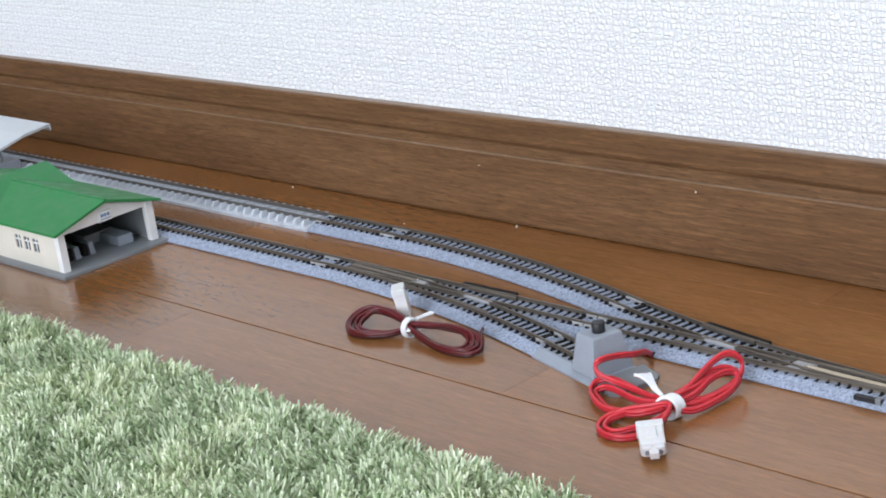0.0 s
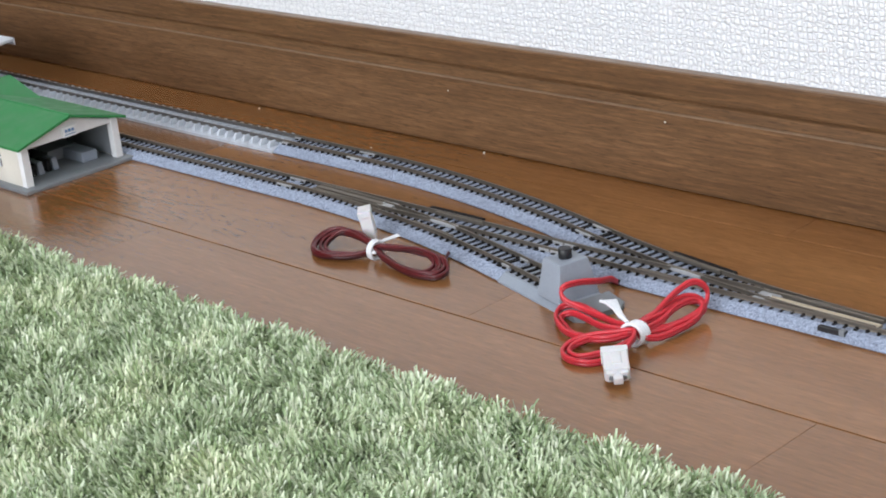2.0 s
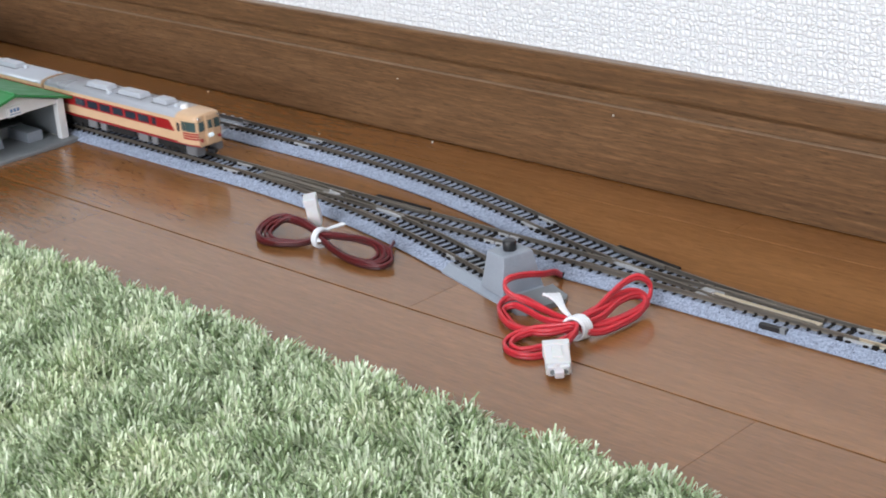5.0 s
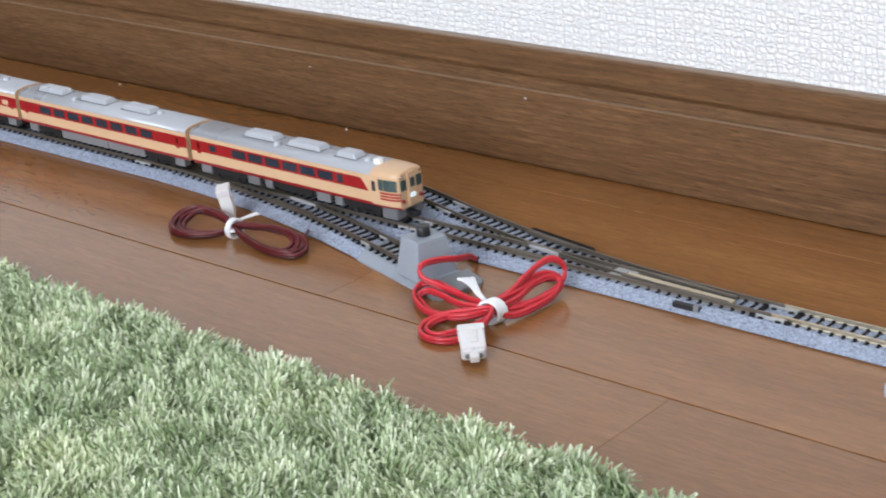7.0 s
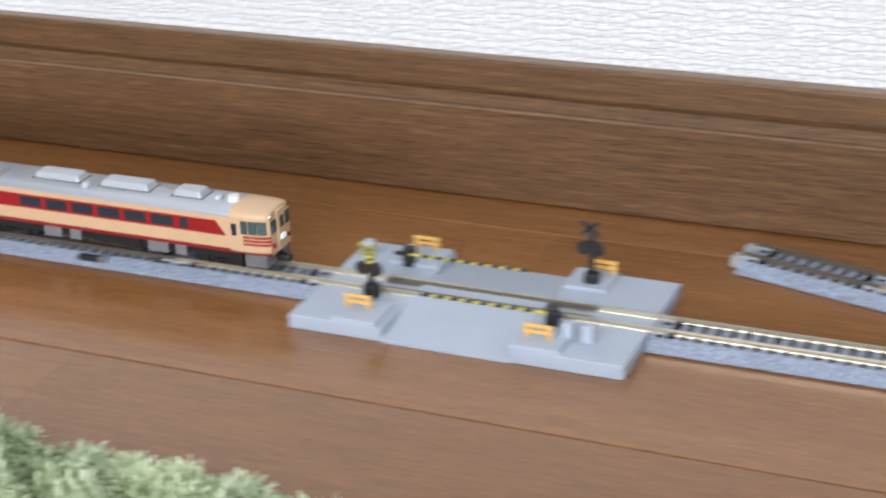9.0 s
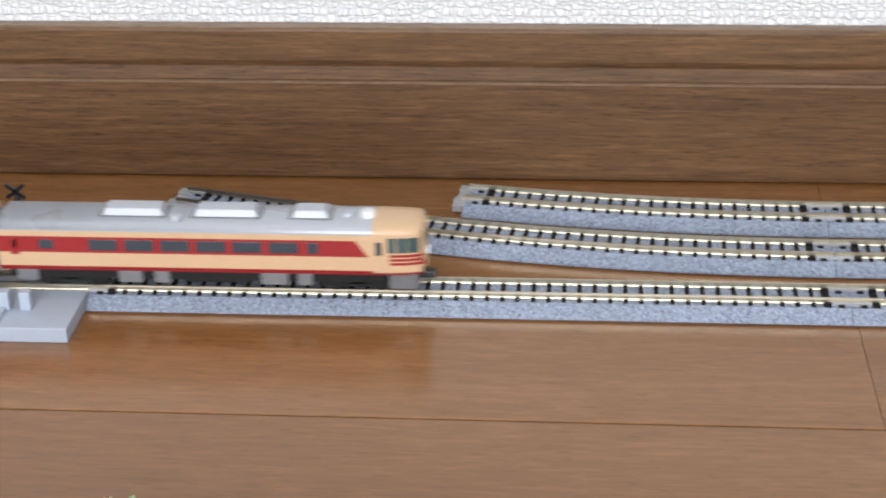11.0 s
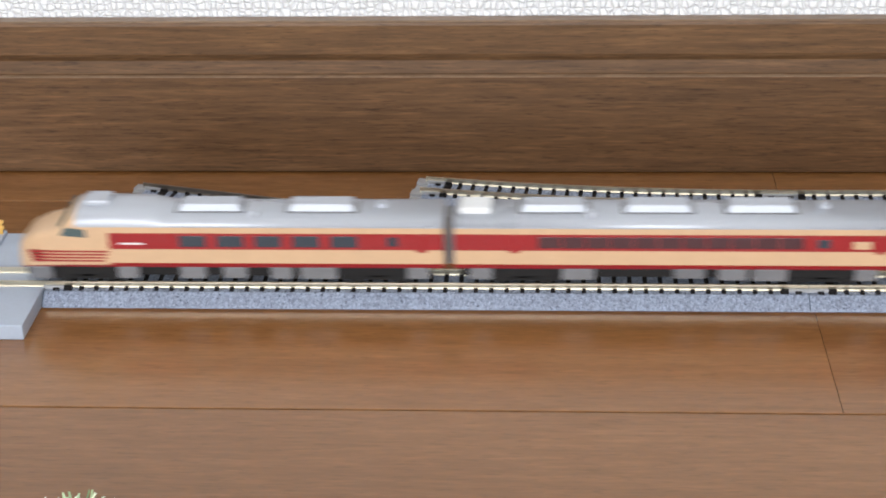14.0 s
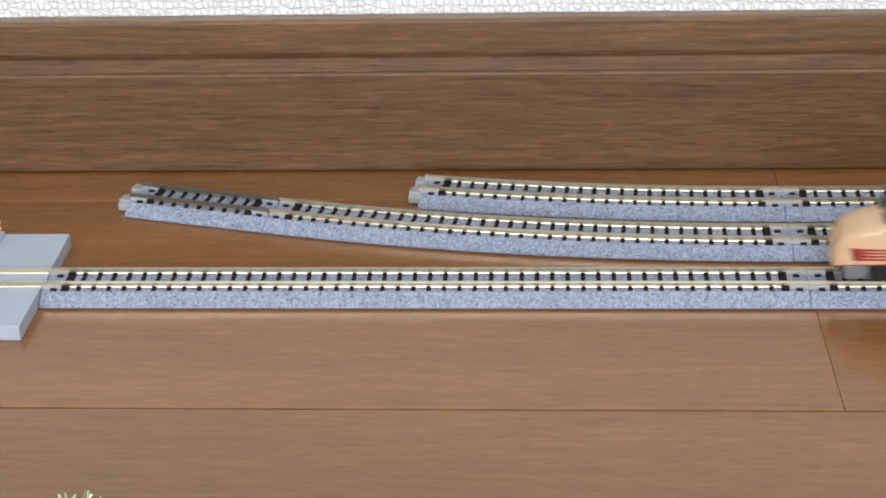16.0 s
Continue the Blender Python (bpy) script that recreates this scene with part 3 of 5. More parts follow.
# ---- buffer stop on the turnout's front branch ----
def buffer_stop():
    ex, ey = -0.558 + R6 * math.sin(A15), YC - R6 * (1 - math.cos(A15))
    thing = empty("buffer_stop", (ex, ey, 0), -15)
    tagged(thing, "grey plastic buffer stop block with a black cap", "buffer stop")
    prism("base_plate", [(-0.0125, 0), (-0.0122, 0.0008), (-0.0085, 0.0036), (0.0085, 0.0036), (0.0122, 0.0008), (0.0125, 0)], 0.0002, 0.050, "grey", thing)
    bm = bmesh.new()
    pts = [(0.050, -0.0125), (0.061, -0.0125), (0.064, -0.0095), (0.064, 0.0095), (0.061, 0.0125), (0.050, 0.0125)]
    lo = [bm.verts.new((px, py, 0.0)) for px, py in pts]
    hi = [bm.verts.new((px, py, 0.0036 if px < 0.055 else 0.0022)) for px, py in pts]
    for i in range(6):
        bm.faces.new((lo[i], lo[(i + 1) % 6], hi[(i + 1) % 6], hi[i]))
    bm.faces.new(hi)
    part("end_plate", bm, "greyd", thing, "dark grey flat plate behind the stop")
    for o in (-0.0048, 0.0048):
        sweep("rail", [(0.0002, 0, 0), (0.033, 0, 0)], rail_outline(o), "railw", thing)
    for i in range(6):
        ob = new("sleeper", tie_mesh("tie", 0.0073))
        ob.location = (0.003 + i * TIE, 0, 0)
        ob.parent = thing
    box("block", 0.0310, 0.0482, -0.0112, 0.0092, 0.003, 0.0196, "grey", thing, 0.0006, taper=(0.0022, 0.0030))
    cyl("cap", (0.0396, -0.001, 0.0194), 0.0029, 0.0046, "black", thing, label="black round cap")


buffer_stop()


# ---- level crossing ----
def crossing():
    thing = empty("level_crossing", (-0.124, 0, 0))
    tagged(thing, "pale grey plastic level crossing with a road ramp", "level crossing")
    z, f, b = 0.0052, -0.0205, 0.0455
    ra, rb = 0.0365, 0.0845
    for name, xa, xb, ya, yb, tp in (("deck", 0.0003, ra, f, 0.0058, 1), ("deck", rb, 0.1237, f, 0.0058, 1), ("deck", 0.0003, ra, 0.0192, b, 1), ("deck", rb, 0.1237, 0.0192, b, 1)):
        box(name, xa, xb, ya, yb, 0, z, "deck", thing, 0.0004)
    for pts in ([(f - 0.0005, 0), (f - 0.0005, 0.0012), (0.0062, z + 0.0006), (0.0068, z + 0.0004), (0.0068, 0)], [(b + 0.0005, 0), (b + 0.0005, 0.0012), (0.0188, z + 0.0006), (0.0182, z + 0.0004), (0.0182, 0)]):
        prism("road_ramp", pts, ra, rb, "deck", thing)
    box("trackbed", 0.0003, 0.1237, 0.0058, 0.0192, 0, SHOULDER_Z + 0.0004, "deck", thing, 0)
    box("road_panel", ra, rb, 0.0094, 0.0156, SHOULDER_Z, z + 0.0005, "deck", thing, 0.0003)
    for o in (-0.0048, 0.0048):
        sweep("rail", [(0, YC, 0), (0.124, YC, 0)], rail_outline(o), "rail", thing)
        sweep("guard_rail", [(0.022, YC + o * 0.66, 0), (0.102, YC + o * 0.66, 0)], rail_outline(0, RAIL_Z - 0.0003), "railw", thing)
    # plinths that carry the rails, gear and posts
    for name, xa, xb, ya, yb in (("plinth", 0.0170, 0.0340, -0.0200, -0.0030), ("plinth", 0.0835, 0.1010, -0.0200, -0.0030), ("plinth", 0.0170, 0.0360, 0.0290, 0.0450), ("plinth", 0.0850, 0.1010, 0.0290, 0.0450)):
        box(name, xa, xb, ya, yb, z - 0.0005, z + 0.0014, "deck", thing, 0.0004)
    # handrails
    for xa, ya in ((0.0185, -0.0105), (0.0865, -0.0125), (0.0215, 0.0425), (0.0910, 0.0425)):
        rail = box("handrail", xa, xa + 0.0014, ya - 0.0006, ya + 0.0006, z + 0.0010, z + 0.0062, "yellow", thing, 0.0002, label="orange-yellow handrail")
        box("post", xa + 0.0078, xa + 0.0092, ya - 0.0006, ya + 0.0006, z + 0.0010, z + 0.0062, "yellow", rail, 0.0002)
        for k, zz in enumerate((z + 0.0030, z + 0.0052)):
            box("bar", xa - 0.0006, xa + 0.0098, ya - 0.0005, ya + 0.0005, zz, zz + 0.0013, "yellow", rail, 0.0003)
    # relay boxes
    for xa, ya in ((0.0985, -0.0075), (0.1055, -0.0075), (0.0050, 0.0330)):
        box("relay_box", xa, xa + 0.0036, ya - 0.0018, ya + 0.0018, z, z + 0.0065, "deck", thing, 0.0004, label="small grey relay box")
    # barrier machines with striped arms lowered across the road
    for xm, ym, d in ((0.0915, 0.0005, -1), (0.0245, 0.0300, 1)):
        mach = box("barrier_machine", xm - 0.0022, xm + 0.0022, ym - 0.0018, ym + 0.0018, z, z + 0.0075, "black", thing, 0.0005, label="black barrier machine")
        cyl("hub", (xm, ym - 0.0028, z + 0.0055), 0.0014, 0.0056, "black", mach, "y", 12)
        box("counterweight", min(xm, xm - d * 0.005), max(xm, xm - d * 0.005), ym - 0.0027, ym - 0.0017, z + 0.0047, z + 0.0063, "black", mach, 0.0003)
        arm = box("barrier_arm", min(xm, xm + d * 0.048), max(xm, xm + d * 0.048), ym - 0.0026, ym - 0.0020, z + 0.0052, z + 0.0059, "lemon", thing, 0.0001, label="yellow and black striped barrier arm")
        for i in range(8):
            s = xm + d * (0.006 + i * 0.0055)
            box("stripe", min(s, s + d * 0.0034), max(s, s + d * 0.0034), ym - 0.00275, ym - 0.00185, z + 0.0051, z + 0.0060, "black", arm, 0)
    # warning signals with crossbucks
    for xs, ys, hp, hd in ((0.0225, 0.0020, 0.0182, 0.0115), (0.0940, 0.0345, 0.0222, 0.0150)):
        post = cyl("signal_post", (xs, ys, z), 0.0011, hp, "black", thing, label="black warning signal post")
        for i in range(3):
            cyl("band", (xs, ys, z + 0.0132 + i * 0.0022), 0.0016, 0.0010, "lemon" if xs < 0.05 else "black", post, seg=14)
        box("housing", xs - 0.0026, xs + 0.0026, ys - 0.0021, ys + 0.0021, z, z + 0.0050, "black", post, 0.0005)
        bm = bmesh.new()
        for an in (38, -38):
            add_box(bm, -0.0040, 0.0040, -0.0004, 0.0004, -0.0007, 0.0007, 0.0001, pose(xs, ys - 0.0014, z + hp + 0.0006, 0, an, 0))
        part("crossbuck", bm, "black" if xs > 0.05 else "olive", post, "crossed warning boards")
        for d in (-1, 1):
            cyl("lamp_target", (xs + d * 0.0026, ys - 0.0020, z + hd), 0.0026, 0.0012, "black", post, "y", 18)
            cyl("lens", (xs + d * 0.0026, ys - 0.0024, z + hd), 0.0008, 0.0004, "maroon", post, "y", 12)
        box("cross_arm", xs - 0.0035, xs + 0.0035, ys - 0.0012, ys + 0.0008, z + hd - 0.0018, z + hd + 0.0018, "black", post, 0.0002)


crossing()


# ---- station shed ----
def shed():
    x1, ya, yb = -0.694, -0.0645, -0.0015
    x0 = x1 - 0.150
    yr = (ya + yb) / 2
    ze, zr = 0.0250, 0.0345
    thing = empty("station_building", (x1, ya, 0))
    thing.matrix_world = Matrix.Translation((0, 0, 0))
    tagged(thing, "cream station shed with a green roof and an open end", "station building")
    box("base", x0 - 0.004, x1 + 0.0065, ya - 0.0045, yb + 0.004, 0, 0.0022, "greyd", thing, 0.0005, label="grey floor slab")
    t = 0.0018
    # front wall with three tall windows cut through near the open end
    fr = part_wall(thing, x0, x1, ya, t, 0.0022, ze)
    box("wall", x0, x1, yb - t, yb, 0.0022, ze, "cream", thing, 0.0002)
    prism("wall", [(ya + t, 0.0022), (yb - t, 0.0022), (yb - t, ze), (yr, zr - 0.001), (ya + t, ze)], x0, x0 + t, "cream", thing)
    # open gable: posts and a tympanum
    box("corner_post", x1 - 0.004, x1 + 0.0004, ya - 0.0004, ya + 0.0042, 0.0022, ze + 0.0006, "white", thing, 0.0003)
    box("corner_post", x1 - 0.004, x1 + 0.0004, yb - 0.0042, yb + 0.0004, 0.0022, ze + 0.0006, "white", thing, 0.0003)
    prism("gable", [(ya + 0.0042, ze - 0.0018), (ya + 0.0042, ze + 0.0005), (yr, zr - 0.0008), (yb - 0.0042, ze + 0.0005), (yb - 0.0042, ze - 0.0018)], x1 - 0.0028, x1 - 0.0003, "white", thing)
    # roof slabs with eaves
    for s in (-1, 1):
        ye = ya - 0.004 if s < 0 else yb + 0.004
        zz = ze - 0.0005
        prism("roof", [(yr, zr), (yr, zr + 0.0016), (ye, zz + 0.0014), (ye, zz)], x0 - 0.005, x1 + 0.0045, "roof", thing, label="green sheet roof")
    box("ridge_cap", x0 - 0.005, x1 + 0.0045, yr - 0.0008, yr + 0.0008, zr + 0.0010, zr + 0.0020, "roof", thing, 0.0003)
    # raised cross gable behind the open end
    bm = bmesh.new()
    xm, w, zt = x1 - 0.104, 0.034, zr + 0.0042
    tri = [(xm - w, ze + 0.0025), (xm, zt), (xm + w, ze + 0.0025)]
    a = [bm.verts.new((px, ya - 0.0042, pz)) for px, pz in tri]
    b = [bm.verts.new((px, yb - 0.003, pz)) for px, pz in tri]
    for i in (0, 1):
        bm.faces.new((a[i], a[i + 1], b[i + 1], b[i]))
    bm.faces.new(a)
    bm.faces.new(b[::-1])
    bm.faces.new((a[0], b[0], b[2], a[2]))
    bmesh.ops.recalc_face_normals(bm, faces=bm.faces)
    part("dormer_roof", bm, "roof", thing, "green raised cross gable")
    # sign on the gable, its writing as bars
    sign = box("sign", x1 - 0.0003, x1 + 0.0012, yr - 0.0046, yr + 0.0046, zr - 0.0112, zr - 0.0055, "white", thing, 0.0001, label="small white name sign with dark bars")
    for i in range(3):
        y0 = yr - 0.0030 + i * 0.0021
        box("bar", x1 + 0.0011, x1 + 0.0014, y0, y0 + 0.0015, zr - 0.0086, zr - 0.0068, "blue", sign, 0)
    box("bar", x1 + 0.0011, x1 + 0.0014, yr - 0.0034, yr + 0.0034, zr - 0.0101, zr - 0.0096, "blue", sign, 0)
    # inside: L-shaped counter, two ticket gates, a yellow notice and a partition darkened for interior shade
    box("counter", x1 - 0.030, x1 - 0.010, yb - 0.020, yb - 0.010, 0.0022, 0.0080, "grey", thing, 0.0004)
    box("counter_wing", x1 - 0.048, x1 - 0.030, yb - 0.030, yb - 0.010, 0.0022, 0.0086, "greyd", thing, 0.0004)
    for i in range(2):
        box("ticket_gate", x1 - 0.026, x1 - 0.014, ya + 0.0165 + i * 0.0095, ya + 0.0205 + i * 0.0095, 0.0022, 0.0092, "grey", thing, 0.0005, taper=(0.0015, 0.0004))
        # solid dark box stands in for the shaded recess beside the gate
        box("gate_panel", x1 - 0.027, x1 - 0.015, ya + 0.0132 + i * 0.0095, ya + 0.0158 + i * 0.0095, 0.0022, 0.0088, "dark", thing, 0.0003)
    box("partition", x1 - 0.052, x1 - 0.050, ya + t, yb - t, 0.0022, ze - 0.001, "dark", thing, 0)
    # dark sheets over the cream walls paint the shade of the closed interior
    box("inner_wall", x1 - 0.050, x1 - 0.006, ya + t + 0.0002, ya + t + 0.0008, 0.0030, ze - 0.002, "dark", thing, 0)
    box("inner_wall", x1 - 0.050, x1 - 0.0045, yb - t - 0.0008, yb - t - 0.0002, 0.0030, ze - 0.002, "greyd", thing, 0)
    box("notice_board", x1 - 0.0495, x1 - 0.0485, ya + 0.003, ya + 0.0105, 0.0085, 0.0165, "ochre", thing, 0.0002, label="ochre notice board")
    box("low_bench", x1 - 0.040, x1 - 0.030, ya + 0.003, ya + 0.012, 0.0022, 0.0062, "grey", thing, 0.0004)


def part_wall(thing, x0, x1, y, t, z0, z1):
    """Front wall with pairs of tall windows."""
    wins = [(x1 - 0.0290 - i * 0.0095 - (0.02 if i > 2 else 0), 0.0060) for i in range(6)]
    za, zb = z0 + 0.0085, z0 + 0.0165
    bm = bmesh.new()
    xs = sorted([(a, a + w) for a, w in wins])
    edge = x0
    for a, b in xs:
        add_box(bm, edge, a, y, y + t, z0, z1)
        add_box(bm, a, b, y, y + t, z0, za)
        add_box(bm, a, b, y, y + t, zb, z1)
        edge = b
    add_box(bm, edge, x1, y, y + t, z0, z1)
    wall = part("wall", bm, "cream", thing)
    for a, b in xs:
        win = box("window", a, b, y + 0.0008, y + 0.0012, za, zb, "glass", thing, 0)
        box("mullion", (a + b) / 2 - 0.0004, (a + b) / 2 + 0.0004, y + 0.0002, y + 0.0010, za, zb, "white", win, 0)
        box("transom", a, b, y + 0.00025, y + 0.0010, (za + zb) / 2 + 0.001, (za + zb) / 2 + 0.0017, "white", win, 0)
    return wall


shed()


# ---- island platform with a canopy, far along the back line ----
def platform():
    thing = empty("station_platform")
    tagged(thing, "grey model station platform with a pale canopy", "station platform")
    x1 = -0.930
    box("platform", x1 - 0.30, x1, 0.0265, 0.0486, 0, 0.0105, "grey", thing, 0.0006)
    box("paving", x1 - 0.299, x1 - 0.001, 0.0300, 0.0455, 0.0104, 0.0108, "greyd", thing, 0)
    box("edge_stripe", x1 - 0.30, x1, 0.0280, 0.0295, 0.0104, 0.0109, "white", thing, 0)
    for i in range(4):
        cyl("column", (x1 - 0.006 - i * 0.08, 0.0375, 0.0104), 0.0014, 0.0256, "greyd", thing)
    # wide flat canopy over the platform and the front line, its end slightly skewed, with a rolled lip
    bm = bmesh.new()
    rows = ((0.0, 0.0362, 0.0378), (0.0240, 0.0386, 0.0404), (0.0465, 0.0384, 0.0402), (0.0486, 0.0352, 0.0400))
    rings = [[bm.verts.new((xx, y, z)) for y, lo, hi in rows for z in (lo, hi)] for xx in (x1 - 0.30, 0.0)]
    for (y, lo, hi), k in zip(rows, range(4)):
        for z in (0, 1):
            rings[1][2 * k + z].co.x = -0.862 - 0.35 * y
    order = [0, 2, 4, 6, 7, 5, 3, 1]
    A, B = ([r[k] for k in order] for r in rings)
    for k in range(8):
        bm.faces.new((A[k], A[(k + 1) % 8], B[(k + 1) % 8], B[k]))
    bm.faces.new(A[::-1])
    bm.faces.new(B)
    bmesh.ops.recalc_face_normals(bm, faces=bm.faces)
    part("canopy", bm, "paleroof", thing, "pale grey canopy roof")
    box("beam", x1 - 0.29, -0.905, 0.0362, 0.0388, 0.0345, 0.0374, "greyd", thing, 0.0003)


platform()


# ---- feeder cables, coiled and tied, with their connectors ----
def tie_band(thing, c, an, tails):
    """A white twist tie round the pinch, with its tails."""
    d = Vector((math.cos(radians(an)), math.sin(radians(an)), 0))
    n = Vector((-d.y, d.x, 0))
    for s in (-0.0009, 0.0009):
        pts = [Vector(c) + d * s + n * (0.0042 * math.cos(t)) + Vector((0, 0, 0.0043 + 0.0042 * math.sin(t))) for t in (2 * math.pi * i / 10 for i in range(10))]
        tube("twist_tie", pts, 0.00085, "tiew", thing, 6, True, "white twist tie")
    for a2, up, ln, wide in tails:
        e = Vector((math.cos(radians(a2)), math.sin(radians(a2)), up)).normalized()
        m = Matrix.Translation(Vector(c) + Vector((0, 0, 0.0080))) @ e.to_track_quat("X", "Z").to_matrix().to_4x4()
        bm = bmesh.new()
        add_box(bm, -0.001, ln, -wide / 2, wide / 2, -0.0003, 0.0003, 0.0001, m)
        for v in bm.verts:
            q = m.inverted() @ v.co
            q.y *= 0.45 + 0.75 * max(0, q.x / ln)
            q.z += 0.0012 * math.sin(6 * q.x / ln)
            v.co = m @ q
        part("tie_tail", bm, "tiew", thing)


def connector(thing, loc, rz, rx, ln=0.0115):
    """A two-pole milky nylon plug with round sockets and a latch."""
    m = pose(*loc, rx, 0, rz)
    body = bmesh.new()
    add_box(body, -0.0048, 0.0048, 0, ln, 0, 0.0058, 0.0006, m)
    add_box(body, -0.0052, 0.0052, ln - 0.0030, ln + 0.0003, -0.0003, 0.0061, 0.0005, m)
    add_box(body, -0.0018, 0.0018, -0.0042, 0.001, 0.0014, 0.0044, 0.0005, m)
    add_box(body, -0.0042, -0.0006, -0.0016, 0.001, 0.0008, 0.0050, 0.0006, m)
    add_box(body, 0.0006, 0.0042, -0.0016, 0.001, 0.0008, 0.0050, 0.0006, m)
    plug = part("connector", body, "nylon", thing, "milky white two-pole connector")
    for s in (-0.0024, 0.0024):
        bm = bmesh.new()
        bmesh.ops.create_cone(bm, cap_ends=True, segments=14, radius1=0.0010, radius2=0.0010, depth=0.0006)
        bmesh.ops.transform(bm, matrix=m @ pose(s, -0.0018, 0.0029, 90, 0, 0), verts=bm.verts)
        part("socket", bm, "greyd", plug)
    bm = bmesh.new()
    add_box(bm, -0.0020, 0.0020, 0.003, 0.0098, 0.0056, 0.0063, 0.0003, m)
    part("latch", bm, "nylon", plug)


def cables():
    a = empty("feeder_cable")
    tagged(a, "dark red and black cable coil tied with white", "cable", "feeder cables")
    c = (-0.4445, -0.0325, 0.0)
    far = ((-0.4450, -0.0315, 0.0045), (-0.4555, -0.0285, 0.0060), (-0.4660, -0.0270, 0.0068), (-0.4770, -0.0285, 0.0065), (-0.4815, -0.0340, 0.0045), (-0.4800, -0.0405, 0.0020), (-0.4715, -0.0455, 0.0012), (-0.4600, -0.0440, 0.0014), (-0.4500, -0.0385, 0.0020))
    near = ((-0.4440, -0.0325, 0.0045), (-0.4310, -0.0300, 0.0062), (-0.4175, -0.0275, 0.0066), (-0.4060, -0.0275, 0.0055), (-0.4000, -0.0305, 0.0030), (-0.3990, -0.0350, 0.0016), (-0.4025, -0.0390, 0.0010), (-0.4140, -0.0395, 0.0010), (-0.4290, -0.0375, 0.0018))
    rng = random.Random(11)
    for lobe in (far, near):
        for k in range(5):
            f, d = 1.02 - 0.05 * k, Vector((rng.uniform(-0.0008, 0.0008), rng.uniform(-0.0008, 0.0008), 0.0005 * (k % 3)))
            pts = [Vector(c) + d + Vector(((p[0] - c[0]) * f, (p[1] - c[1]) * (f + rng.uniform(-0.1, 0.1)), p[2] * rng.uniform(0.8, 1.0))) for p in lobe]
            tube("cable", pts, 0.00080, "maroon", a, 8, True)
            tube("cable", [p + Vector((0.0003, -0.0003, 0.00120)) for p in pts], 0.00086, "maroon2", a, 8, True)
    tie_band(a, c, 0, ((75, 0.05, 0.0125, 0.0028), (-60, -0.75, 0.0060, 0.0024)))
    connector(a, (-0.4650, -0.0208, 0.0024), 137, 82, 0.0140)
    tube("lead", [(-0.4187, -0.0108, 0.0012), (-0.4120, -0.0185, 0.0030), (-0.4050, -0.0270, 0.0055)], 0.00072, "maroon2", a)
    box("grommet", -0.4205, -0.4167, -0.0108, -0.0094, 0.0001, 0.0026, "black", a, 0.0003, label="black cable outlet at the track")
    b = empty("feeder_cable")
    tagged(b, "bright red cable coil with a white tie and plug", "cable", "feeder cables")
    c = (-0.2812, -0.0432, 0.0)
    loops = (
        ((-0.281, -0.0428, 0.0055), (-0.295, -0.0405, 0.005), (-0.308, -0.0370, 0.005), (-0.318, -0.0350, 0.005), (-0.3245, -0.0370, 0.004), (-0.3240, -0.0425, 0.002), (-0.3165, -0.0490, 0.002), (-0.3070, -0.0535, 0.002), (-0.296, -0.0548, 0.003), (-0.287, -0.0520, 0.004)),
        ((-0.279, -0.0460, 0.0065), (-0.288, -0.0495, 0.005), (-0.295, -0.0540, 0.004), (-0.3005, -0.0595, 0.002), (-0.2995, -0.0660, 0.001), (-0.293, -0.0705, 0.001), (-0.285, -0.0700, 0.001), (-0.280, -0.0650, 0.001), (-0.2765, -0.0560, 0.003)),
        ((-0.2800, -0.0452, 0.004), (-0.290, -0.0490, 0.003), (-0.2955, -0.0560, 0.003), (-0.2985, -0.0610, 0.0015), (-0.2960, -0.0660, 0.001), (-0.290, -0.0668, 0.001), (-0.284, -0.0615, 0.002), (-0.2800, -0.0540, 0.003)),
        ((-0.2805, -0.0430, 0.006), (-0.2812, -0.0310, 0.008), (-0.2812, -0.0220, 0.011), (-0.2805, -0.0140, 0.0135), (-0.2785, -0.0085, 0.0145), (-0.2762, -0.0050, 0.012), (-0.2750, -0.0045, 0.008), (-0.2745, -0.0080, 0.0045), (-0.2745, -0.0170, 0.003), (-0.2762, -0.0290, 0.003)),
        ((-0.2820, -0.0415, 0.006), (-0.2815, -0.0275, 0.008), (-0.2815, -0.0175, 0.009), (-0.2790, -0.0110, 0.009), (-0.2760, -0.0070, 0.006), (-0.2742, -0.0090, 0.003), (-0.2738, -0.0180, 0.002), (-0.2745, -0.0300, 0.002)),
        ((-0.2790, -0.0440, 0.005), (-0.2775, -0.0320, 0.006), (-0.2790, -0.0200, 0.0075), (-0.2775, -0.0105, 0.0075), (-0.2748, -0.0085, 0.005), (-0.2725, -0.0150, 0.0025), (-0.2722, -0.0265, 0.002), (-0.2745, -0.0380, 0.002)),
        ((-0.2815, -0.0420, 0.0045), (-0.2960, -0.0445, 0.004), (-0.3090, -0.0410, 0.0035), (-0.3185, -0.0390, 0.003), (-0.3215, -0.0425, 0.0015), (-0.3150, -0.0470, 0.001), (-0.3050, -0.0515, 0.001), (-0.2900, -0.0490, 0.002)),
        ((-0.2805, -0.0430, 0.007), (-0.2800, -0.0290, 0.007), (-0.2805, -0.0160, 0.007), (-0.2780, -0.0080, 0.006), (-0.2750, -0.0065, 0.004), (-0.2732, -0.0130, 0.003), (-0.2740, -0.0250, 0.003), (-0.2770, -0.0370, 0.003)),
    )
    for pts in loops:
        # lower strand is the same red, darkened in colour for the coil's shadows
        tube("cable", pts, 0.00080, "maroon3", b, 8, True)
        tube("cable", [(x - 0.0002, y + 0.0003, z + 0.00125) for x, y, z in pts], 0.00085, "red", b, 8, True)
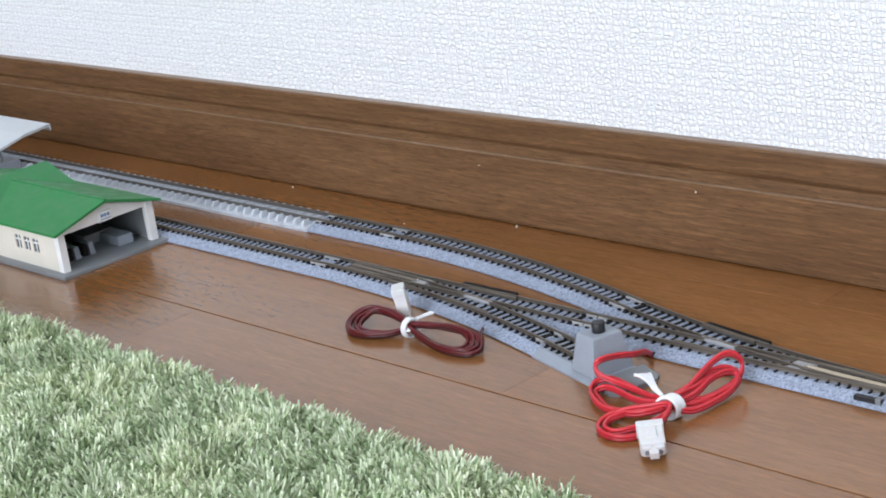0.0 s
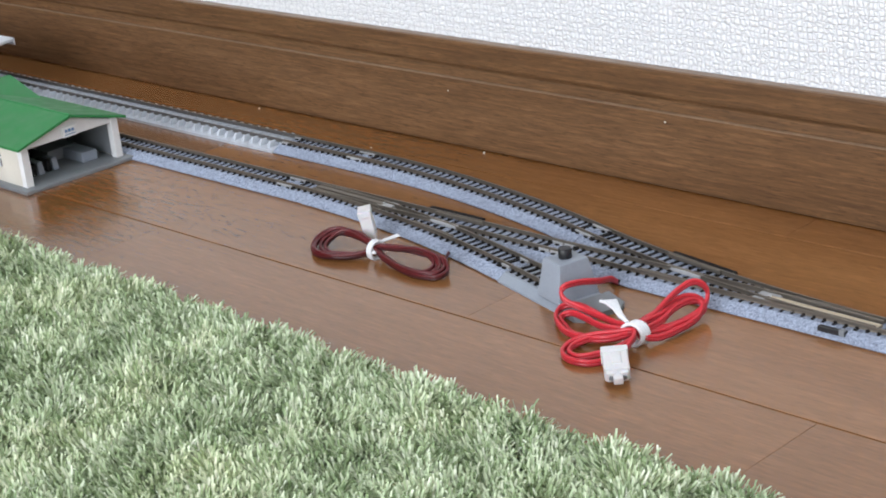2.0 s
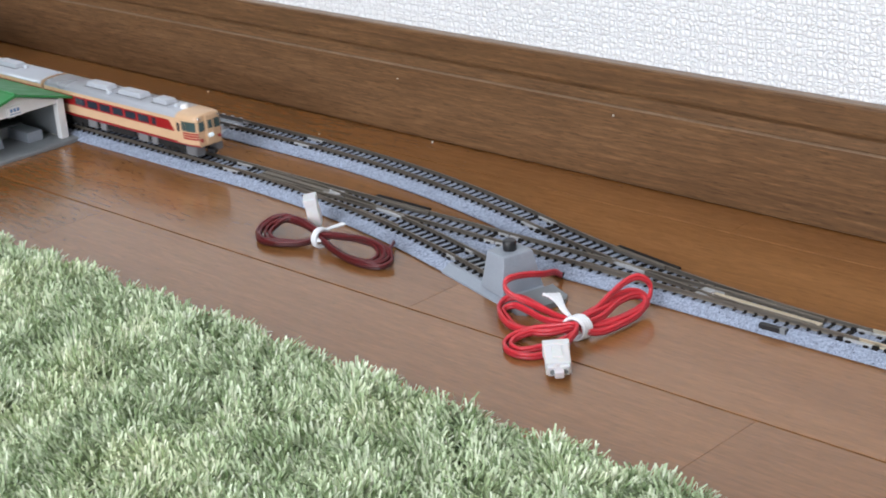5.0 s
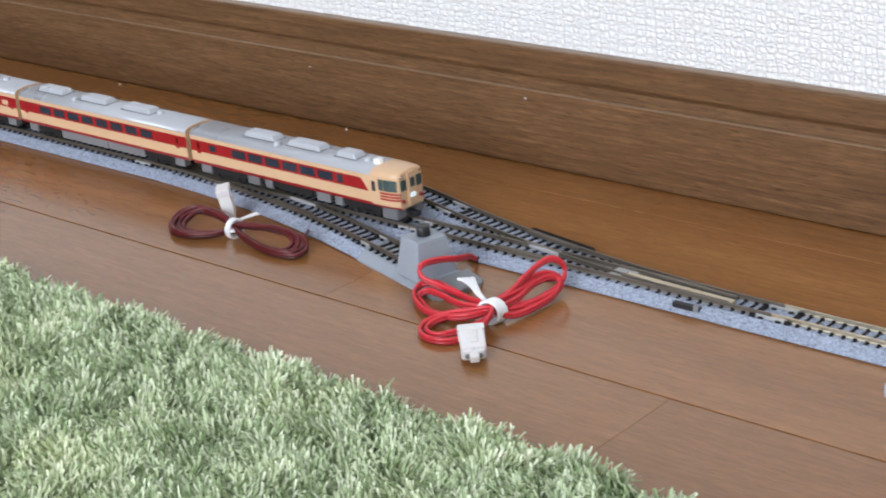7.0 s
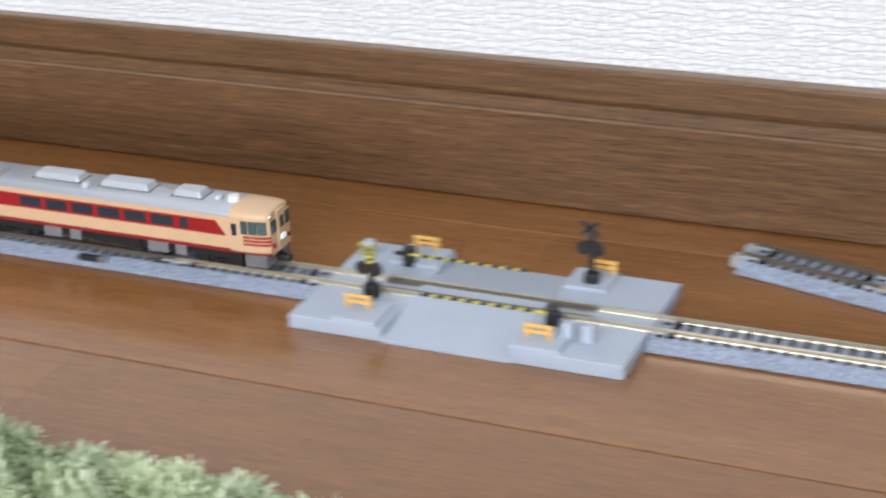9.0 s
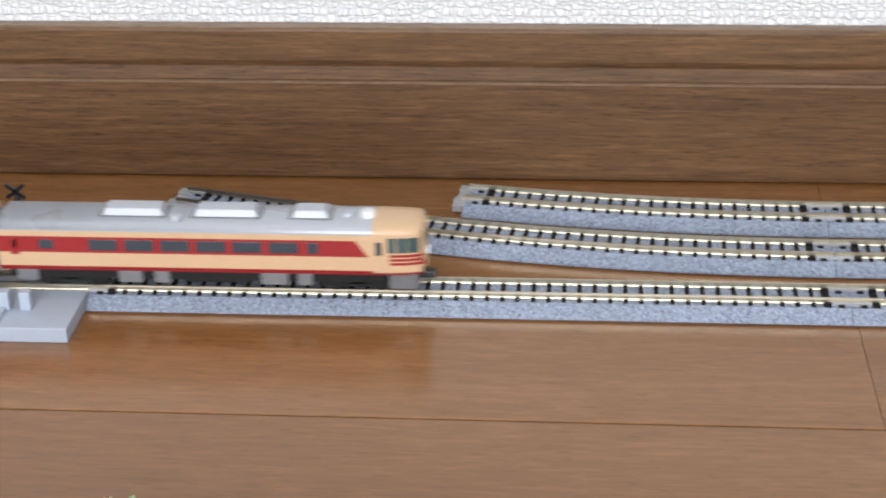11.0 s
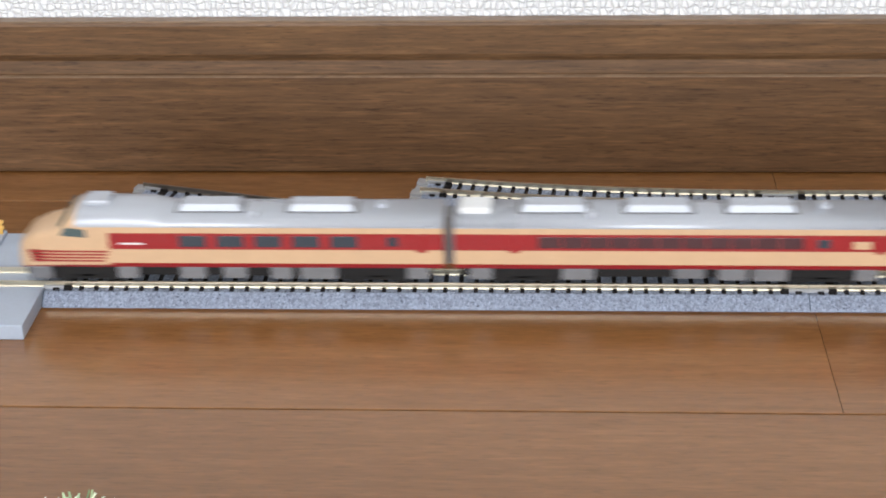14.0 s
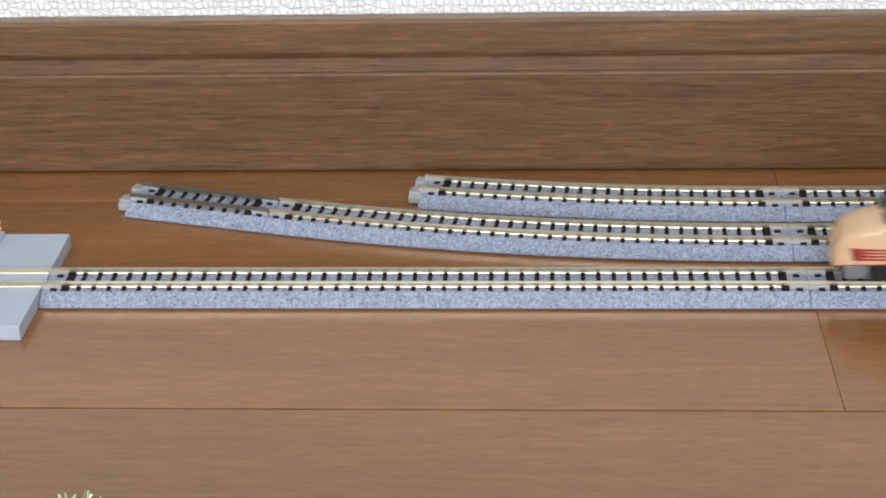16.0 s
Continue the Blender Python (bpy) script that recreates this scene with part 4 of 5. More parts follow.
    # flat white band round the pinch, with a ribbon tail
    band = [Vector(c) + Vector((0.0044 * math.cos(t_), 0.0010 * math.cos(t_), 0.0049 + 0.0046 * math.sin(t_))) for t_ in (2 * math.pi * i / 12 for i in range(12))]
    for k in range(4):
        tube("twist_tie", [p + Vector((0.0002, 0.0012, 0)) * (k - 1.5) for p in band], 0.00080, "tiew", b, 6, True, "white flat tie band")
    for k in range(4):
        u = (k - 1.5) * 0.0012
        tube("tie_tail", [(-0.2850, -0.0430, 0.0088), (-0.2905 + u * 0.2, -0.0405 + u * 0.3, 0.0096), (-0.2955 + u * 0.3, -0.0372 + u * 0.5, 0.0104), (-0.3005 + u * 0.6, -0.0345 + u, 0.0110), (-0.3035 + u * 0.8, -0.0335 + u * 1.3, 0.0108 - 0.0004 * k)], 0.00075, "tiew", b, 6)
    connector(b, (-0.2640, -0.0745, 0.0014), 45, 13, 0.0140)
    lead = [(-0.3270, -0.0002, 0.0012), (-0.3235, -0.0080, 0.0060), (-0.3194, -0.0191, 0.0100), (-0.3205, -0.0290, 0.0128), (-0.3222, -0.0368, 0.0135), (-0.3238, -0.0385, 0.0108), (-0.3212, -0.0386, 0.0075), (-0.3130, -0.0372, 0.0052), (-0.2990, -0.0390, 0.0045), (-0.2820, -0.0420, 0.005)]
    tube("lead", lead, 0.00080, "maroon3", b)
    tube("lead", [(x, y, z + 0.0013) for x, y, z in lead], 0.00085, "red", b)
    box("grommet", -0.3310, -0.3264, 0.0002, 0.0016, 0.0001, 0.0026, "black", b, 0.0003, label="black cable outlet at the track")


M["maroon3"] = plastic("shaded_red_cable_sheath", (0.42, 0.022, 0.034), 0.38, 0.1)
M["maroon2"] = plastic("black_red_cable_sheath", (0.105, 0.009, 0.012), 0.38, 0.15)
cables()


# ---- train: four cars, nose of each at local x = 0, running towards +x ----
HALF = 0.0097
BODY_L = 0.1386


def body_ring(x, w=1.0, drop=0.0, zscale=1.0, shrink=0.0):
    """One cross-section of a car body from the lower hem over the roof."""
    z0 = 0.0138
    pts = [(0.93, z0), (0.985, 0.0148), (1.0, 0.0156), (1.0, 0.0205), (0.995, 0.0262), (0.985, 0.0282), (0.962, 0.0291), (0.895, 0.0300), (0.72, 0.0307), (0.38, 0.0311), (0.0, 0.0312)]
    full = [(-y * HALF * w, z) for y, z in pts] + [(y * HALF * w, z) for y, z in pts[-2::-1]]
    return [(x, y, z0 + (z - z0) * zscale - drop) for y, z in full]


def loft(name, rings, mats, parent, band, label=""):
    """Skin over rings; band(i, j) gives the material of the face."""
    bm = bmesh.new()
    vs = [[bm.verts.new(p) for p in r] for r in rings]
    n = len(rings[0])
    for i, (A, B) in enumerate(zip(vs, vs[1:])):
        for j in range(n - 1):
            f = bm.faces.new((A[j], B[j], B[j + 1], A[j + 1]))
            f.material_index = band(i, j)
            f.smooth = 4 < j < n - 6
        bm.faces.new((A[n - 1], B[n - 1], B[0], A[0])).material_index = 2
    bm.faces.new(vs[0][::-1]).material_index = 0
    bm.faces.new(vs[-1]).material_index = 0
    bmesh.ops.recalc_face_normals(bm, faces=bm.faces)
    return part(name, bm, mats, parent, label)


def band_of(j, n=20):
    j = min(j, n - 1 - j)
    return (1, 1, 0, 1, 0, 2, 2, 2, 2, 2)[j]


def stripe_end(thing, x0, x1, side):
    """Cream side panel that ends the red window band at the cab."""
    y = side * (HALF + 0.00008)
    bm = bmesh.new()
    pts = [(x0, 0.0262), (x1, 0.0262), (x1, 0.0205), (x0 + 0.0042, 0.0205)]
    a = [bm.verts.new((px, y, pz)) for px, pz in pts]
    b = [bm.verts.new((px, y - side * 0.0004, pz)) for px, pz in pts]
    bm.faces.new(a)
    bm.faces.new(b[::-1])
    for i in range(4):
        bm.faces.new((a[i], a[(i + 1) % 4], b[(i + 1) % 4], b[i]))
    bmesh.ops.recalc_face_normals(bm, faces=bm.faces)
    return part("side_panel", bm, "carcream", thing)


def pane(thing, x0, x1, z0=0.0214, z1=0.0253, mat="glass", name="window"):
    for s in (-1, 1):
        y = s * HALF
        box(name, x0, x1, min(y - s * 0.0006, y + s * 0.00012), max(y - s * 0.0006, y + s * 0.00012), z0, z1, mat, thing, 0.0001)


def running_gear(thing, gear):
    box("chassis", -BODY_L + 0.002, -0.006, -0.0062, 0.0062, 0.0098, 0.0142, "dark", thing, 0.0003)
    # dark box added to block light through the gear and blacken the underside
    box("underfloor", -BODY_L + 0.0125, -0.0125, -0.0080, 0.0080, 0.0104, 0.0140, "dark", thing, 0.0003)
    for xc in (-0.0215, -0.1165):
        bog = box("bogie", xc - 0.0125, xc + 0.0125, -0.0070, -0.0056, 0.0082, 0.0114, "dark", thing, 0.0005, label="black bogie side frame")
        box("side_frame", xc - 0.0125, xc + 0.0125, 0.0056, 0.0070, 0.0082, 0.0114, "dark", bog, 0.0005)
        box("bolster", xc - 0.003, xc + 0.003, -0.0070, 0.0070, 0.0090, 0.0125, "dark", bog, 0.0004)
        for dx in (-0.0072, 0.0072):
            for s in (-1, 1):
                cyl("wheel", (xc + dx, s * 0.0046 - 0.0008, RAIL_Z + 0.0028), 0.0028, 0.0016, "dark", bog, "y", 18)
                box("axle_box", xc + dx - 0.0014, xc + dx + 0.0014, s * 0.0074 - 0.0005, s * 0.0074 + 0.0005, 0.0080, 0.0108, "dark", bog, 0.0003)
    for x0, x1, z0, mt in gear:
        for s in (-1, 1):
            y0, y1 = sorted((s * 0.0048, s * 0.0088))
            box("equipment_box", x0, x1, y0, y1, z0, 0.0139, mt, thing, 0.0005)


def roof_units(thing, units, vents):
    for x0, x1 in units:
        u = box("cooler", x0, x1, -0.0040, 0.0040, 0.0306, 0.0336, "carroof", thing, 0.0006, taper=(0.0014, 0.0008), label="silver roof cooler")
        box("base_flange", x0 - 0.0006, x1 + 0.0006, -0.0045, 0.0045, 0.0303, 0.0313, "under", u, 0.0003)
    for xv, yv in vents:
        cyl("ventilator", (xv, yv, 0.0304), 0.0021, 0.0022, "carroof", thing, seg=16, r2=0.0017, label="round silver ventilator")


def car(kind):
    thing = empty("train_car")
    labels = {"cab": "cream and red railcar with a flat gangway cab", "mid": "cream and red passenger railcar with silver roof", "mid2": "cream and red railcar with a cream service hatch", "bonnet": "cream and red railcar with a rounded bonnet nose"}
    tagged(thing, labels[kind], "train car", "train cars")
    L = BODY_L
    mats = ["carcream", "carred", "carroof"]
    if kind in ("mid", "mid2"):
        rings = [body_ring(-L), body_ring(0)]
        loft("body", rings, mats, thing, lambda i, j: band_of(j))
        ends = (0, -L)
    elif kind == "cab":
        spec = [(-L, 1, 0, 1), (-0.0160, 1, 0, 1), (-0.0100, 0.985, 0, 1), (-0.0048, 0.94, 0, 1.0), (-0.0016, 0.86, 0, 0.995), (-0.0002, 0.76, 0.0002, 0.975)]
        rings = [body_ring(x, w, d, zs) for x, w, d, zs in spec]
        loft("body", rings, mats, thing, lambda i, j: (band_of(j) if i == 0 else (0 if min(j, 19 - j) > 0 else 1)))
        ends = (-L,)
    else:
        ends = (0,)
        # bonnet car runs tail first: its nose is at x = -L
        prof = [(-L, 0.50, 0.0026, 0.40), (-L + 0.0010, 0.66, 0.0016, 0.52), (-L + 0.0034, 0.83, 0.0008, 0.64), (-L + 0.0085, 0.95, 0.0002, 0.73), (-L + 0.0130, 0.99, 0, 0.77),
                (-L + 0.0150, 0.99, 0, 0.83), (-L + 0.0185, 0.995, 0, 1.04), (-L + 0.0205, 1.0, 0, 1.12), (-L + 0.0310, 1.0, 0, 1.13), (-L + 0.0440, 1.0, 0, 1.11), (-L + 0.0500, 1.0, 0, 1.0), (0, 1, 0, 1)]
        rings = []
        for x, w, d, zs in prof:
            r = body_ring(x, w, d)
            if zs != 1:
                lo, hi = 0.0262, 0.0312
                zt = 0.0138 + (hi - 0.0138) * zs
                out = []
                for px, py, pz in r:
                    q = pz + d
                    q2 = 0.0138 + (q - 0.0138) * min(1, zs) if zs < 1 else (q if q < 0.0282 else 0.0282 + (q - 0.0282) * (zt - 0.0282) / (hi - 0.0282))
                    out.append((px, py, q2 - d))
                r = out
            rings.append(r)
        loft("body", rings, mats, thing, lambda i, j: (band_of(j) if i >= 8 else (2 if i == 7 and min(j, 19 - j) > 4 else (0 if min(j, 19 - j) > 0 else 1))))
    for xe in ends:
        s = 1 if xe == 0 else -1
        g0, g1 = sorted((xe, xe + s * 0.0016))
        box("gangway", g0, g1, -0.0040, 0.0040, 0.0128, 0.0300, "under", thing, 0.0004, label="grey gangway bellows")
    # windows and doors
    if kind == "mid":
        for i in range(8):
            x = -0.1202 + i * 0.0121
            pane(thing, x, x + 0.0092)
        pane(thing, -0.0085, -0.0055, 0.0196, 0.0256, "carred", "door")
        pane(thing, -0.1345, -0.1318, 0.0196, 0.0256, "carred", "door")
        pane(thing, -0.0078, -0.0062, 0.0220, 0.0250, name="door_window")
        gear = [(-0.105, -0.066, 0.0094, "gear"), (-0.0655, -0.036, 0.0096, "gear"), (-0.0120, -0.0048, 0.0096, "gear"), (-0.1338, -0.1266, 0.0096, "gear")]
        roof_units(thing, [(-0.128, -0.106), (-0.091, -0.069), (-0.056, -0.0335)], [(-0.0935, -0.0052), (-0.0305, 0.0010)])
    elif kind == "mid2":
        for i in range(11):
            x = -0.1120 + i * 0.0076
            pane(thing, x, x + 0.0072, mat="glassr")
        pane(thing, -0.0134, -0.0077, 0.0214, 0.0240, "carcream", "service_hatch")
        pane(thing, -0.0245, -0.0205, 0.0218, 0.0246)
        pane(thing, -0.1210, -0.1180, 0.0196, 0.0256, "carred", "door")
        pane(thing, -0.0062, -0.0034, 0.0196, 0.0256, "carred", "door")
        gear = [(-0.1045, -0.094, 0.0096, "gear"), (-0.090, -0.070, 0.0108, "dark"), (-0.069, -0.059, 0.0102, "under"), (-0.055, -0.0455, 0.0096, "gear"), (-0.044, -0.033, 0.0094, "gear"), (-0.0120, -0.0048, 0.0096, "gear"), (-0.1338, -0.1266, 0.0096, "gear")]
        roof_units(thing, [(-0.118, -0.096), (-0.085, -0.063), (-0.053, -0.0305)], [(-0.0955, -0.0052), (-0.0215, 0.0010)])
        box("tank_cover", -0.1370, -0.1270, -0.0046, 0.0046, 0.0304, 0.0330, "white", thing, 0.0008, label="white roof tank cover")
    elif kind == "cab":
        for i in range(6):
            x = -0.1085 + i * 0.0118
            pane(thing, x, x + 0.0096)
        pane(thing, -0.0370, -0.0335)
        pane(thing, -0.1250, -0.1200, 0.0218, 0.0250)
        pane(thing, -0.1345, -0.1315, 0.0196, 0.0256, "carred", "door")
        pane(thing, -0.1338, -0.1322, 0.0220, 0.0250, name="door_window")
        for s in (-1, 1):
            stripe_end(thing, -0.0215, -0.0155, s)
            y = s * (HALF - 0.00005)
            box("cab_door_window", -0.0150, -0.0130, min(y, y + s * 0.0003), max(y, y + s * 0.0003), 0.0212, 0.0258, "glass", thing, 0.0001)
            # wrapped cab windows follow the curved corner
            for k, (xa, xb, wa, wb) in enumerate(((-0.0112, -0.0086, 0.985, 0.977), (-0.0082, -0.0046, 0.976, 0.940), (-0.0044, -0.0012, 0.938, 0.850))):
                bm = bmesh.new()
                ya, yb = s * (HALF * wa + 0.00012), s * (HALF * wb + 0.00016)
                za, zb = 0.0220, 0.0272
                q = [bm.verts.new(p) for p in ((xa, ya, za), (xb, yb, za), (xb, yb, zb), (xa, ya, zb), (xa, ya - s * 0.0008, za), (xb, yb - s * 0.0008, za), (xb, yb - s * 0.0008, zb), (xa, ya - s * 0.0008, zb))]
                for f in ((0, 1, 2, 3), (4, 5, 6, 7), (0, 1, 5, 4), (2, 3, 7, 6), (0, 3, 7, 4), (1, 2, 6, 5)):
                    bm.faces.new([q[i] for i in f])
                bmesh.ops.recalc_face_normals(bm, faces=bm.faces)
                part("cab_window", bm, "glassg", thing, "greenish wrap-round cab window")
            y0, y1 = sorted((s * 0.0032, s * 0.0068))
            box("front_window", -0.0006, 0.0002, y0, y1, 0.0220, 0.0270, "glassg", thing, 0.0002)
            for z in (0.0176, 0.0190, 0.0204):
                for xa, xb, wa, wb in ((-0.0105, -0.0048, 0.985, 0.940), (-0.0048, -0.0016, 0.940, 0.862), (-0.0016, -0.0001, 0.862, 0.765)):
                    bm = bmesh.new()
                    ya, yb = s * (HALF * wa + 0.0001), s * (HALF * wb + 0.0001)
                    q = [bm.verts.new(p) for p in ((xa, ya, z), (xb, yb, z), (xb, yb, z + 0.0009), (xa, ya, z + 0.0009))]
                    w = [bm.verts.new((v.co.x, v.co.y - s * 0.0004, v.co.z)) for v in q]
                    bm.faces.new(q)
                    bm.faces.new(w[::-1])
                    for i in range(4):
                        bm.faces.new((q[i], q[(i + 1) % 4], w[(i + 1) % 4], w[i]))
                    bmesh.ops.recalc_face_normals(bm, faces=bm.faces)
                    part("red_whisker", bm, "carred", thing)
            cyl("tail_lamp", (-0.0006, s * 0.0058, 0.0172), 0.0009, 0.0012, "carred", thing, "x", 14)
            cyl("marker_lamp", (-0.0016, s * 0.0062, 0.0288), 0.0008, 0.0016, "steel", thing, "x", 14)
            y0, y1 = sorted((s * 0.0028, s * 0.0088))
            prism("skirt", [(y0, 0.0086), (y1, 0.0086), (y1, 0.0140), (y0, 0.0140)], -0.0110, -0.0016, "under", thing, bevel=0.0004)
        door = box("gangway_door", -0.0004, 0.0007, -0.0027, 0.0027, 0.0142, 0.0300, "carcream", thing, 0.0003)
        box("door_window", 0.0005, 0.0009, -0.0014, 0.0014, 0.0228, 0.0272, "glassg", door, 0.0001)
        box("headboard", 0.0005, 0.0012, -0.0016, 0.0016, 0.0181, 0.0201, "light", door, 0.0003, label="lit pale blue train headboard")
        box("coupler", -0.002, 0.0034, -0.0016, 0.0016, 0.0092, 0.0116, "black", thing, 0.0004)
        gear = [(-0.100, -0.092, 0.0094, "gear"), (-0.088, -0.083, 0.0094, "gear"), (-0.078, -0.056, 0.0100, "dark"), (-0.053, -0.044, 0.0094, "gear"), (-0.041, -0.036, 0.0094, "gear"), (-0.1338, -0.1266, 0.0096, "gear")]
        roof_units(thing, [(-0.105, -0.084), (-0.075, -0.053), (-0.043, -0.030)], [(-0.0800, -0.0052), (-0.0245, -0.0008)])
        cyl("roof_beacon", (-0.0180, -0.0010, 0.0302), 0.0025, 0.0030, "white", thing, seg=18, r2=0.0022, label="white round roof fitting")
    else:
        for i in range(5):
            x = -0.0848 + i * 0.0122
            pane(thing, x, x + 0.0086)
        pane(thing, -0.0180, -0.0145, 0.0218, 0.0250)
        pane(thing, -0.0085, -0.0055, 0.0196, 0.0256, "carred", "door")
        X = -BODY_L
        for s in (-1, 1):
            # cream panel over the red band up to the cab, with a slanted edge
            y = s * (HALF + 0.00008)
            y0, y1 = sorted((y, y - s * 0.0003))
            for k, zz in enumerate((0.0160, 0.0171, 0.0182, 0.0193)):
                box("red_whisker", X + 0.0055 - k * 0.0003, X + 0.0290 + k * 0.0006, min(y, y - s * 0.0012), max(y, y - s * 0.0012) , zz, zz + 0.0006, "carred", thing, 0)
            prism_win = [(X + 0.0154, 0.0253), (X + 0.0170, 0.0281), (X + 0.0236, 0.0273), (X + 0.0238, 0.0246)]
            bm = bmesh.new()
            a = [bm.verts.new((px, s * (HALF * (1.0 if pz < 0.027 else 0.985) + 0.00015), pz)) for px, pz in prism_win]
            b = [bm.verts.new((v.co.x, v.co.y - s * 0.0010, v.co.z)) for v in a]
            bm.faces.new(a)
            bm.faces.new(b[::-1])
            for i in range(4):
                bm.faces.new((a[i], a[(i + 1) % 4], b[(i + 1) % 4], b[i]))
            bmesh.ops.recalc_face_normals(bm, faces=bm.faces)
            part("cab_window", bm, "glassg", thing, "dark cab side window")
            y0, y1 = sorted((s * 0.0010, s * 0.0082))
            bm = bmesh.new()
            add_box(bm, X + 0.0146, X + 0.0156, y0, y1, 0.0276, 0.0322, 0.0002)
            bmesh.ops.transform(bm, matrix=Matrix.Translation((X + 0.0151, 0, 0.0276)) @ Matrix.Rotation(radians(34), 4, "Y") @ Matrix.Translation((-X - 0.0151, 0, -0.0276)), verts=bm.verts)
            part("windscreen", bm, "glassg", thing)
            cyl("headlight", (X + 0.0002, s * 0.0042, 0.0172), 0.0012, 0.0016, "steel", thing, "x", 16)
        box("skirt", X + 0.0030, X + 0.0110, -0.0080, 0.0080, 0.0084, 0.0140, "under", thing, 0.0012, label="grey nose skirt")
        box("roof_box", X + 0.0228, X + 0.0308, -0.0040, 0.0040, 0.0330, 0.0350, "carroof", thing, 0.0006)
        gear = [(-0.106, -0.099, 0.0094, "gear"), (-0.0855, -0.077, 0.0094, "gear"), (-0.0715, -0.0637, 0.0096, "gear"), (-0.0625, -0.057, 0.0104, "dark"), (-0.056, -0.049, 0.0094, "gear"), (-0.0465, -0.0345, 0.0094, "gear"), (-0.0120, -0.0048, 0.0096, "gear")]
        roof_units(thing, [(-0.086, -0.0645), (-0.0505, -0.028)], [(-0.0610, -0.0052), (-0.0200, 0.0010)])
        box("name_plate", -0.1040, -0.0965, -HALF - 0.00012, -HALF + 0.0002, 0.0222, 0.0228, "white", thing, 0, label="pale bar of lettering")
    # cream gutter line and door steps
    for s in (-1, 1):
        y0, y1 = sorted((s * (HALF * 0.985), s * (HALF * 0.985 + 0.0003)))
        box("gutter", -L + (0.050 if kind == "bonnet" else 0.0005), -0.016 if kind == "cab" else -0.0005, y0, y1, 0.0283, 0.0286, "carroof", thing, 0)
    running_gear(thing, gear)
    return thing


CARS = [(k, car(k)) for k in ("cab", "mid", "mid2", "bonnet")]


